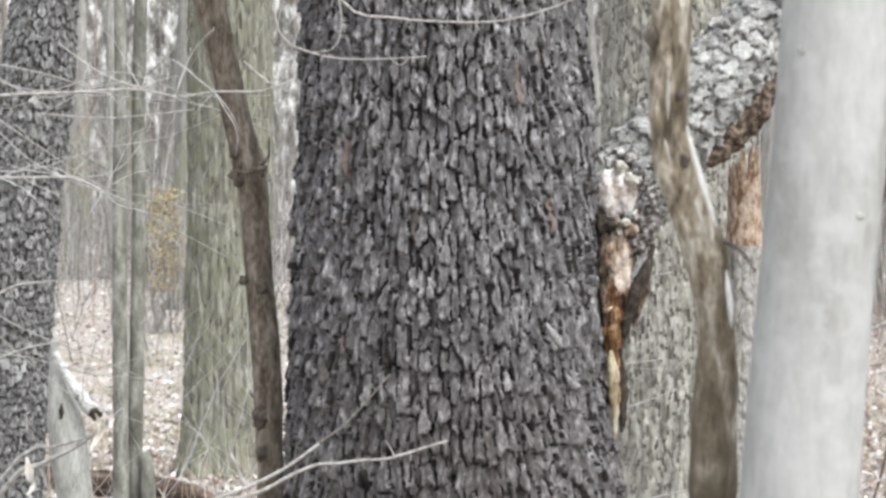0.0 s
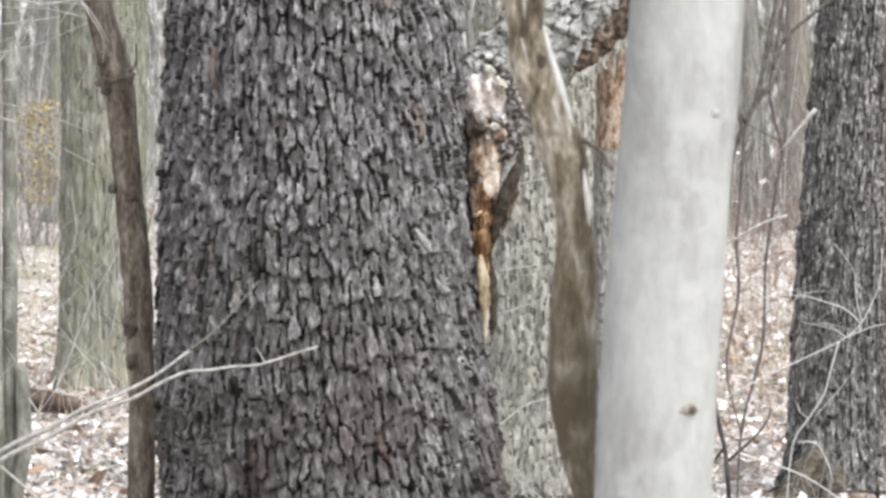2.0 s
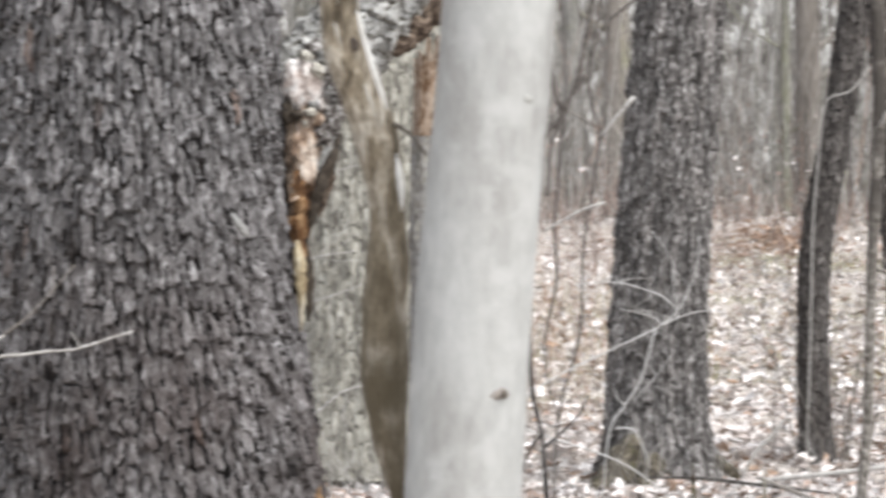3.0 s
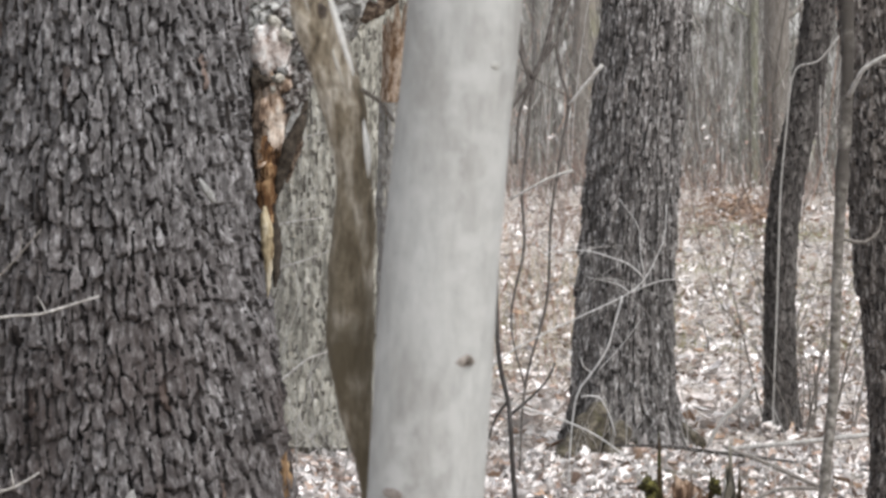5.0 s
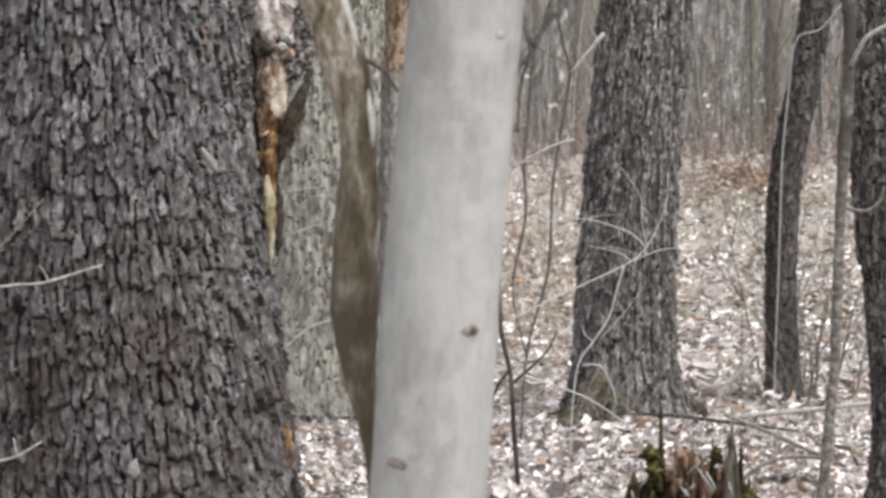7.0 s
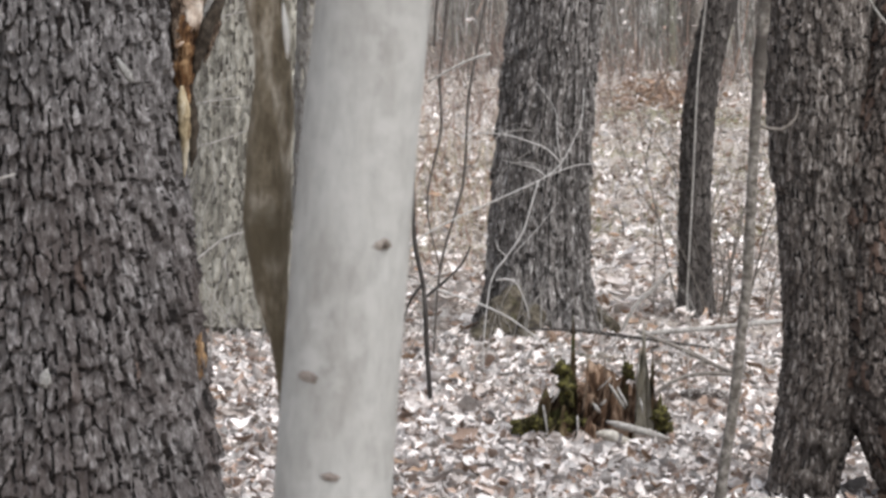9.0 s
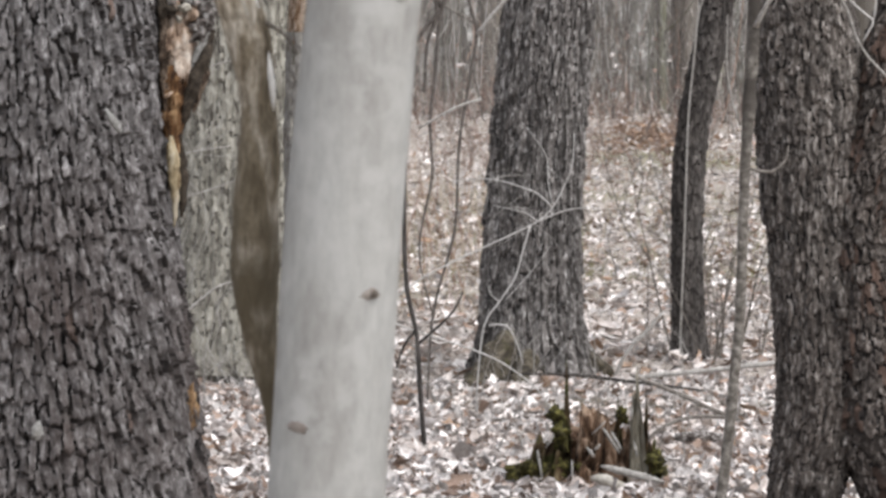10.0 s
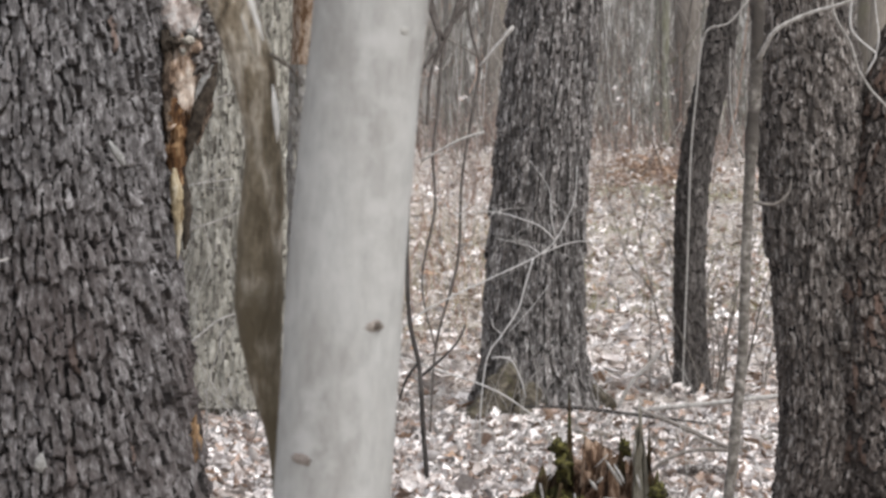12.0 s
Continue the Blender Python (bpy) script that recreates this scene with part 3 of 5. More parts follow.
sprigs("dry_grass", 2600, strip(24, 54, -0.22, 0.30), 0.24, 0.005, 14, M_straw, "tan dry grass and dead stalks", "grass", lean=0.5, forks=1)
sprigs("dry_grass", 500, strip(21, 36, 0.03, 0.115), 0.55, 0.004, 15, M_straw, "tan and reddish dead stalks", "grass", lean=0.25, forks=1)
rng = random.Random(27)
for label, m, count in (("pale dead leaves caught in the thicket's stems", M_leaf, 420), ("brown dead leaves caught in the thicket's stems", M_stalk, 620)):
    caught = []
    for _ in range(count):
        y = rng.uniform(46, 60)
        x = y * rng.uniform(0.03, 0.28)
        size = rng.uniform(0.05, 0.12)
        caught.append(Matrix.Translation((x, y, heave(x, y) + 0.1 + 1.3 * rng.random() ** 1.8)) @ Euler((rng.gauss(0, 0.9), rng.gauss(0, 0.9), rng.uniform(0, 6.28))).to_matrix().to_4x4() @ Matrix.Diagonal((size, size, size, 1)))
    tagged(new("caught_leaves", mesh_of("caught_leaves", *joined(caught, FAR_LEAVES, count), m)), label, "leaves", kind="stuff")
rng = random.Random(17)
gold = []
for _ in range(620):
    z, y = 1.45 + 1.7 * rng.random() ** 1.2, rng.gauss(56, 0.4)
    x = -6.40 + rng.gauss(0, 0.17) + 0.08 * math.sin(z * 4)
    s = rng.uniform(0.06, 0.11)
    gold.append(Matrix.Translation((x, y, z)) @ Euler((rng.gauss(0, 0.9), rng.gauss(0, 0.9), rng.uniform(0, 6.28))).to_matrix().to_4x4() @ Matrix.Diagonal((s, s, s, 1)))
tagged(new("golden_leaves", mesh_of("golden_leaves", *joined(gold, FAR_LEAVES, 17), M_tan_leaf)), "clump of golden dead leaves still on their stems", "undergrowth", kind="stuff")
sprigs("undergrowth", 40, lambda r: (r.gauss(-6.40, 0.2), r.gauss(56, 0.4)), 1.7, 0.010, 17, M_brush, "thin stems holding golden dead leaves", "undergrowth", lean=0.2)
sprigs("dead_stalks", 900, strip(38, 56, 0.03, 0.32), 0.6, 0.008, 23, M_stalk, "reddish-brown dead stalks at the thicket's foot", "undergrowth", lean=0.35, forks=2)
sprigs("red_stems", 70, strip(21, 33, 0.035, 0.105), 0.7, 0.005, 24, M_red_stem, "thin reddish upright stems in the leaves", "stems", lean=0.12, forks=1)
sprigs("fine_twigs", 380, strip(72, 92, -0.20, -0.06), 4.0, 0.013, 33, M_twig, "haze of crossing pale twigs before the far woods", "twigs", lean=0.45, bend=0.4)
sprigs("fallen_twigs", 130, strip(9.5, 16, -0.2, 0.30), 0.3, 0.0045, 34, M_forked, "thin dark twigs lying on the near litter", "twigs", lean=7, bend=0.10, forks=1)
sprigs("fallen_twigs", 150, strip(16, 42, -0.2, 0.30), 0.55, 0.009, 31, M_pale_twig, "bleached twigs lying on the litter", "twigs", lean=7, bend=0.06, forks=1)
sprigs("fallen_twigs", 170, strip(13, 40, -0.2, 0.30), 0.5, 0.009, 32, M_forked, "dark twigs lying on the litter", "twigs", lean=7, bend=0.06, forks=1)
M_grass = surface("faded_grass", [(0.16, 0.165, 0.07), (0.24, 0.235, 0.12), (0.36, 0.33, 0.20)], 8, rand="island", spread=0.4, bump=0)
sprigs("grass", 1900, strip(24, 36, 0.06, 0.22), 0.13, 0.005, 19, M_grass, "faint patch of short faded green grass", "grass", lean=0.5, forks=1)
sprigs("grass", 1100, strip(27, 46, -0.17, -0.05), 0.14, 0.005, 20, M_grass, "thin faded green grass in the leaves", "grass", lean=0.5, forks=1)
sprigs("dry_grass", 320, strip(20, 34, -0.17, -0.06), 0.5, 0.005, 16, M_straw, "tan dead stalks standing in the leaves", "grass", lean=0.4, forks=1)


# ---- the large cherry trunk ----
def at_height(rows, z):
    """The centre line of a trunk, interpolated by height."""
    r = np.array(rows)
    return [float(np.interp(z, r[:, 2], r[:, k])) for k in (0, 1)]


CHERRY_ROWS = [(-0.17, 8.1, -0.05, 0.56), (-0.18, 8.1, 0.2, 0.49), (-0.195, 8.1, 0.43, 0.445), (-0.218, 8.1, 0.82, 0.414), (-0.238, 8.1, 1.09, 0.402), (-0.249, 8.1, 1.23, 0.391), (-0.257, 8.1, 1.47, 0.376), (-0.260, 8.1, 1.88, 0.355), (-0.265, 8.1, 2.29, 0.338), (-0.274, 8.1, 2.7, 0.329), (-0.285, 8.1, 3.2, 0.318), (-0.31, 8.1, 4.0, 0.30), (-0.4, 8.12, 9.0, 0.2)]
cherry = thing("cherry_tree", (-0.2, 8.1, 0), "thick cherry tree trunk with dark grey flaking bark", "tree")
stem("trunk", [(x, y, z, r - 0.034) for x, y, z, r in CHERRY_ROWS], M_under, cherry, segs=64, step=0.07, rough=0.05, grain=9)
for k, (z, a, l) in enumerate(((6.2, 0.4, 2.6), (7.4, 2.6, 2.4), (8.3, 4.2, 2.2))):
    x, y = at_height(CHERRY_ROWS, z)
    stem("limb", [(x, y, z, 0.11), (x + l * 0.4 * math.cos(a), y + l * 0.4 * math.sin(a), z + 0.7, 0.07), (x + l * math.cos(a), y + l * math.sin(a), z + 1.9, 0.02)], M_oak_under, cherry, segs=10, step=0.2, rough=0.15)
places, quad, own = bark_shell(CHERRY_ROWS[:-1], 0.0245, 0.076, 0.027, 0.0031, 0.0042, 5, top=2.75, wave=0.6, gap=0.135, lift=0.65, edge=0.17, shingle=0.32, sub=0.40, flush=0.3, ragged=0.26, tilt=1.3)
middle = places[quad[:, 0]]
ahead = (middle[:, 1] < 8.1 - 0.6 * 0.36) & (middle[:, 2] > 1.1) & (middle[:, 2] < 2.0)
front = np.unique(own[ahead & (own >= 0)])[:300]
rest = ~np.isin(own, front)
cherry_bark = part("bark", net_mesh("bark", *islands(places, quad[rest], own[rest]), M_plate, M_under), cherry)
cherry_bark["kind"] = "stuff"
for x, z, w, h, tilt in ((0.002, 1.482, 0.010, 0.030, -36), (-0.171, 0.782, 0.014, 0.020, 0)):
    part("loose_flake", mesh_of("loose_flake", *blob((x, 7.775 - 0.12 * (x < -0.1), z), (w, 0.006, h), (0, tilt, 10), 0.6, 2.0 + h, 8, 9), M_log_bark), cherry, "pale loose flake of bark")
part("torn_patch", mesh_of("torn_patch", *blob((0.179, 8.0, 0.788), (0.018, 0.03, 0.052), (0, 4, 0), 0.7, 5.0, 14, 18), M_orange_patch), cherry, "small patch of torn orange bark")
CHERRY_PIECES = [(places, quad[own == f]) for f in front]


# ---- the other large trunks ----
def flaked_tree(name, rows, label, size, seed, bark, under, flare=0.0, lobes=5, top=2.9, category="tree", **how):
    base = rows[0]
    tree = thing(name, (base[0], base[1], 0), label, category)
    stem("trunk", [(x, y, z, r - 1.3 * size[2]) for x, y, z, r in rows], under, tree, segs=48, step=0.07, rough=0.03, grain=8, flare=flare, lobes=lobes, seed=seed)

    def swell(r, a, z):
        low = np.exp(-np.maximum(z, 0) / 0.22)
        return r * (1 + flare * low * (0.55 + 0.75 * np.maximum(0, np.cos(lobes * a + seed)) ** 2))

    bark_part("bark", rows, tree, bark, under, *size, seed, swell=swell, low=0.02, top=top, **how)
    return tree


oak = flaked_tree("oak_tree", [(2.14, 17.3, -0.05, 0.275), (2.133, 17.3, 0.2, 0.265), (2.13, 17.3, 0.42, 0.257), (2.14, 17.3, 0.85, 0.249), (2.172, 17.3, 1.43, 0.240), (2.213, 17.3, 1.96, 0.236), (2.262, 17.3, 2.54, 0.227), (2.4, 17.3, 4.5, 0.2), (2.7, 17.4, 9, 0.13)], "grey-brown oak trunk with furrowed bark and mossy roots", (0.027, 0.21, 0.028, 0.0046, 0.008), 21, M_oak, M_oak_under, flare=0.34, top=3.1, gap=0.125, lift=0.8, edge=0.2, shingle=0.3, sub=0.4, flush=0.4, wave=0.75)
for rows in ([(1.99, 17.1, 0.24, 0.06), (1.92, 16.96, 0.13, 0.085), (1.85, 16.85, 0.06, 0.08), (1.77, 16.72, 0.02, 0.06), (1.69, 16.6, -0.02, 0.035)], [(2.08, 17.05, 0.12, 0.07), (2.05, 16.92, 0.05, 0.07), (2.0, 16.78, -0.01, 0.05)], [(2.36, 17.25, 0.16, 0.05), (2.43, 17.33, 0.09, 0.055), (2.51, 17.42, 0.04, 0.05), (2.62, 17.55, -0.03, 0.035)]):
    stem("root", rows, M_mossy_root, oak, "brown root grown over with moss", segs=20, step=0.02, rough=0.35, grain=14)

lichen_tree = flaked_tree("lichen_tree", [(-2.053, 12.1, -0.05, 0.19), (-2.024, 12.1, 0.4, 0.168), (-1.996, 12.1, 0.826, 0.1585), (-1.965, 12.1, 1.3, 0.1524), (-1.941, 12.1, 1.606, 0.1483), (-1.901, 12.1, 2.014, 0.1422), (-1.874, 12.1, 2.218, 0.1372), (-1.848, 12.1, 2.422, 0.1321), (-1.83, 12.1, 2.627, 0.1199), (-1.765, 12.1, 3.23, 0.115), (-1.615, 12.1, 4.63, 0.1), (-1.4, 12.2, 8.5, 0.05)], "dark trunk with blocky bark and pale lichen flecks", (0.027, 0.045, 0.015, 0.0045, 0.0055), 22, M_lichen_bark, M_lichen_under, flare=0.25, top=3.1, wave=0.7, ragged=0.3, lift=0.8, shingle=0.35, sub=0.5)

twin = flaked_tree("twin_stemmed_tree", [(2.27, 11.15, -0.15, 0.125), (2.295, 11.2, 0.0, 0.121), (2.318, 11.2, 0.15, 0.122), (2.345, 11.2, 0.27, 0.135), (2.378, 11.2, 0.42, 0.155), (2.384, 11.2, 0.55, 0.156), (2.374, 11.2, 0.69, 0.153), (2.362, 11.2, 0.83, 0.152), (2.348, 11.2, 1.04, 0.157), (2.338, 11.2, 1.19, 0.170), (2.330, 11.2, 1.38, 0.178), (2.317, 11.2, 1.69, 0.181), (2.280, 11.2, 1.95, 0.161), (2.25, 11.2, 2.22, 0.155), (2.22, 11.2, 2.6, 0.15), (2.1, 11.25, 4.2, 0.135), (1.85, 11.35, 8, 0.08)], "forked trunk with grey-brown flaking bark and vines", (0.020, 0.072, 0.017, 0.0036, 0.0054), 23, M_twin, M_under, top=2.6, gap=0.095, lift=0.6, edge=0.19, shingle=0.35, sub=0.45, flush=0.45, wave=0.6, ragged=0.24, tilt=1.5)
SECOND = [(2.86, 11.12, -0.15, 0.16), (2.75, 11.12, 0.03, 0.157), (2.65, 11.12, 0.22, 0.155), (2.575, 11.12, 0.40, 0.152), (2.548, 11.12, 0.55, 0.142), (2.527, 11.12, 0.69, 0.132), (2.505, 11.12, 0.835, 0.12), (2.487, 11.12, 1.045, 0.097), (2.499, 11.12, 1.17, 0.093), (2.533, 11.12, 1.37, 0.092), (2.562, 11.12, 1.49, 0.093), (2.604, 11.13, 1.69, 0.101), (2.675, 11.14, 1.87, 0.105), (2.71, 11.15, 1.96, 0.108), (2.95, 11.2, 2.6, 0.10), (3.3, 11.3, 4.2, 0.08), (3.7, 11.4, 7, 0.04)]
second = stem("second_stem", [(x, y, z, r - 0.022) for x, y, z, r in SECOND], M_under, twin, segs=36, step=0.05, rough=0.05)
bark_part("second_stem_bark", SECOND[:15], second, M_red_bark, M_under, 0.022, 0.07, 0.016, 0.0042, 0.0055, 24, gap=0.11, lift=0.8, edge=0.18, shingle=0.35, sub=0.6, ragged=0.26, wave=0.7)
for x, z, w, h in ((2.405, 0.86, 0.018, 0.05), (2.41, 0.80, 0.022, 0.02), (2.43, 1.12, 0.012, 0.035), (2.455, 0.93, 0.02, 0.04), (2.45, 0.72, 0.03, 0.04), (2.365, 0.34, 0.045, 0.035), (2.475, 0.78, 0.02, 0.03), (2.30, 0.24, 0.03, 0.03), (2.36, 0.20, 0.025, 0.04), (2.28, 0.10, 0.03, 0.03), (2.34, 0.08, 0.02, 0.035), (2.33, 0.46, 0.016, 0.03), (2.40, 0.50, 0.018, 0.03)):
    part("bark_plate", mesh_of("bark_plate", *blob((x, 11.035 - 0.15 * abs(x - 2.44) + (0.04 if z < 0.55 else 0.0), z), (w, 0.012, h), (0, -10 + 300 * (x - 2.43), 0), 0.5, x * 31 + z, 10, 14), M_twin), twin, "loose grey bark plate")

leaning = flaked_tree("leaning_dark_tree", [(3.13, 18.3, -0.05, 0.105), (3.125, 18.3, 0.2, 0.089), (3.113, 18.3, 0.6, 0.085), (3.12, 18.3, 1.07, 0.088), (3.16, 18.3, 1.42, 0.088), (3.226, 18.3, 1.73, 0.088), (3.29, 18.3, 2.12, 0.086), (3.6, 18.3, 4.4, 0.075), (4.1, 18.4, 8, 0.04)], "slender dark leaning tree with a pale vine on it", (0.020, 0.07, 0.011, 0.0055, 0.010), 26, M_dark_bark, M_under, flare=0.15, lobes=4)

grey_tree = flaked_tree("grey_tree", [(0.66, 17.8, -0.05, 0.45), (0.66, 17.8, 0.3, 0.44), (0.67, 17.8, 1.0, 0.42), (0.67, 17.8, 2.0, 0.41), (0.68, 17.8, 4.0, 0.38), (0.6, 17.9, 9, 0.22)], "broad grey-green trunk with finely furrowed bark", (0.024, 0.13, 0.018, 0.0075, 0.013), 27, M_grey_plate, M_grey_under, flare=0.14, lobes=7, top=3.5, wave=0.9, gap=0.12, lift=0.5)


# ---- saplings near the camera ----
beech = thing("beech_sapling", (0.2, 3.72, 0), "slim pale grey smooth-barked beech trunk with small scars", "tree")
BEECH = [(0.19, 3.72, -0.05, 0.085), (0.205, 3.72, 0.3, 0.075), (0.222, 3.72, 0.6, 0.070), (0.236, 3.72, 0.88, 0.0672), (0.246, 3.72, 1.065, 0.0660), (0.252, 3.72, 1.177, 0.0656), (0.260, 3.72, 1.304, 0.0656), (0.267, 3.72, 1.43, 0.0652), (0.283, 3.72, 1.617, 0.0640), (0.294, 3.72, 1.732, 0.0635), (0.306, 3.72, 1.91, 0.0618), (0.315, 3.72, 2.1, 0.060), (0.33, 3.72, 2.5, 0.056), (0.42, 3.75, 5.5, 0.03)]
beech_trunk = stem("trunk", BEECH, M_beech, beech, segs=40, step=0.03, rough=0.012, grain=9)
for x, z, w, h, m in ((0.214, 1.211, 0.0135, 0.0058, M_pink_scar), (0.210, 1.2115, 0.007, 0.004, M_scar_brown), (0.239, 1.102, 0.010, 0.0045, M_pink_scar), (0.262, 1.86, 0.005, 0.005, M_beech_scar), (0.325, 1.68, 0.006, 0.004, M_beech_scar)):
    cx, r = (float(np.interp(z, [b[2] for b in BEECH], [b[k] for b in BEECH])) for k in (0, 3))
    y = 3.72 - math.sqrt(max(0.0004, r * r - (x - cx) ** 2)) - (0.0009 if m is M_scar_brown else 0.0006)
    part("scar", mesh_of("scar", *blob((x, y, z), (w, 0.0007, h), (0, 8, math.degrees(math.asin((x - cx) / r))), 0.35, x * 90, 10, 18), m), beech_trunk, "brownish branch scar")
part("branch_collar", mesh_of("branch_collar", *blob((0.290, 3.668, 1.357), (0.0170, 0.009, 0.0095), (0, -10, 25), 0.25, 4.0, 12, 18), M_scar_brown), beech_trunk, "swollen branch collar")
stem("bud_scar", [(0.296, 3.667, 1.357, 0.0050), (0.298, 3.661, 1.357, 0.0045), (0.299, 3.658, 1.357, 0.002)], M_knob, beech_trunk, "brown healed twig stub", segs=8, step=0.004, rough=0.3, grain=80)

crooked = thing("crooked_sapling", (0.23, 3.84, 0), "crooked tan-brown sapling with streaks of bare pale wood", "tree")
CROOKED = [(0.225, 3.84, -0.05, 0.02), (0.215, 3.84, 0.5, 0.016), (0.212, 3.84, 0.75, 0.014), (0.210, 3.84, 0.93, 0.013), (0.207, 3.84, 1.05, 0.0125), (0.202, 3.84, 1.164, 0.0125), (0.194, 3.84, 1.222, 0.013), (0.184, 3.84, 1.268, 0.0165), (0.178, 3.84, 1.313, 0.0225), (0.174, 3.84, 1.358, 0.0265), (0.174, 3.84, 1.404, 0.028), (0.175, 3.84, 1.455, 0.027), (0.178, 3.84, 1.50, 0.0245), (0.178, 3.84, 1.537, 0.022), (0.176, 3.84, 1.57, 0.0212), (0.172, 3.84, 1.60, 0.0225), (0.168, 3.84, 1.63, 0.0245), (0.160, 3.84, 1.66, 0.0247), (0.147, 3.84, 1.698, 0.0258), (0.136, 3.84, 1.73, 0.0262), (0.128, 3.84, 1.763, 0.0248), (0.123, 3.84, 1.80, 0.0225), (0.125, 3.84, 1.865, 0.0235), (0.128, 3.84, 1.917, 0.0235), (0.131, 3.84, 1.98, 0.023), (0.134, 3.84, 2.07, 0.0225), (0.137, 3.84, 2.2, 0.0215), (0.14, 3.84, 2.4, 0.02), (0.1, 3.9, 4.5, 0.008)]
crooked_trunk = stem("trunk", CROOKED, M_tan_bark, crooked, segs=28, step=0.012, rough=0.11, grain=16)
def on_crooked(z, side, sunk):
    """A place on the crooked stem's front, from -1 at its left edge to 1 at its right one."""
    x, r = (float(np.interp(z, [c[2] for c in CROOKED], [c[k] for c in CROOKED])) for k in (0, 3))
    return x + side * r, 3.84 - r * math.sqrt(1 - side * side) + sunk


for zs, side, w in (((1.785, 1.755, 1.72, 1.69, 1.66), 0.80, 0.0042), ((1.622, 1.60, 1.575, 1.555), 0.78, 0.0042)):
    rows = [(*on_crooked(z, side, 0.0012), z, w if 0 < k < len(zs) - 1 else 0.0008) for k, z in enumerate(zs)]
    stem("bare_streak", rows, M_white_wood, crooked_trunk, "streak of bare pale wood", segs=8, step=0.008, rough=0.3, grain=50)
for x, z, length, w in ((0.122, 1.85, 0.06, 0.0022), (0.118, 1.77, 0.05, 0.002), (0.152, 1.70, 0.05, 0.0018), (0.163, 1.47, 0.05, 0.0014)):
    cx = float(np.interp(z, [r[2] for r in CROOKED], [r[0] for r in CROOKED]))
    y = 3.84 - math.sqrt(max(0.0001, 0.0245**2 - (x - cx) ** 2))
    tilt = float(np.interp(z - length, [r[2] for r in CROOKED], [r[0] for r in CROOKED])) - cx
    stem("bare_streak", [(x, y, z, 0.0008), (x + 0.3 * tilt, y, z - 0.3 * length, w), (x + 0.7 * tilt, y, z - 0.7 * length, w * 0.8), (x + tilt, y, z - length, 0.0006)], M_bare_wood, crooked_trunk, segs=7, step=0.008, rough=0.4, grain=60)
stem("twig", [(0.186, 3.83, 1.655, 0.003), (0.197, 3.82, 1.648, 0.0024), (0.207, 3.81, 1.640, 0.002), (0.221, 3.81, 1.619, 0.0012)], M_knob, crooked, "short dark twig", segs=6, step=0.008, rough=0.2)
for x, z, s in ((0.172, 1.395, 0.008), (0.140, 1.745, 0.006), (0.135, 1.82, 0.005), (0.102, 1.885, 0.008)):
    part("knot", mesh_of("knot", *blob((x, 3.817, z), (s, 0.005, s * 1.3), (0, 0, 0), 0.6, z * 50), M_sapling_knot), crooked_trunk, "dark knot")

brown = thing("leaning_sapling", (-0.74, 8.5, 0), "leaning brown sapling with swollen dark knots", "tree")
BROWN = [(-0.74, 8.5, -0.05, 0.045), (-0.725, 8.5, 0.6, 0.038), (-0.718, 8.5, 0.88, 0.035), (-0.714, 8.5, 1.07, 0.034), (-0.717, 8.5, 1.18, 0.0345), (-0.721, 8.5, 1.32, 0.0365), (-0.729, 8.5, 1.46, 0.0375), (-0.743, 8.5, 1.607, 0.0355), (-0.753, 8.5, 1.75, 0.0358), (-0.763, 8.5, 1.86, 0.038), (-0.770, 8.5, 1.90, 0.0435), (-0.783, 8.5, 1.95, 0.038), (-0.806, 8.5, 2.036, 0.0355), (-0.838, 8.5, 2.18, 0.037), (-0.875, 8.5, 2.325, 0.039), (-0.92, 8.5, 2.5, 0.037), (-0.99, 8.5, 2.8, 0.034), (-1.1, 8.5, 3.2, 0.03), (-1.5, 8.6, 5.0, 0.012)]
brown_trunk = stem("trunk", BROWN, M_brown_bark, brown, segs=24, step=0.02, rough=0.08, grain=14)
for x, z, s in ((-0.800, 1.940, 0.020), (-0.791, 1.872, 0.022), (-0.782, 1.612, 0.012), (-0.738, 1.597, 0.020), (-0.737, 1.265, 0.026), (-0.735, 1.174, 0.016)):
    part("knot", mesh_of("knot", *blob((x, 8.470, z), (s * 0.85, 0.011, s * 1.1), (0, 0, 0), 0.5, z * 33, 10, 16), M_sapling_knot), brown_trunk, "dark swollen knot")
part("collar", mesh_of("collar", *blob((-0.771, 8.5, 1.888), (0.049, 0.049, 0.016), (0, -8, 0), 0.35, 6.4, 12, 28), M_brown_bark), brown_trunk, "swollen ring round the stem")
stem("twig", [(-0.745, 8.48, 1.905, 0.006), (-0.728, 8.47, 1.912, 0.0045), (-0.717, 8.47, 1.93, 0.0035), (-0.718, 8.47, 1.975, 0.002)], M_brown_bark, brown, segs=6, step=0.02)

pale_sapling = thing("pale_sapling", (1.90, 10.6, 0), "thin pale grey knotted sapling", "tree")
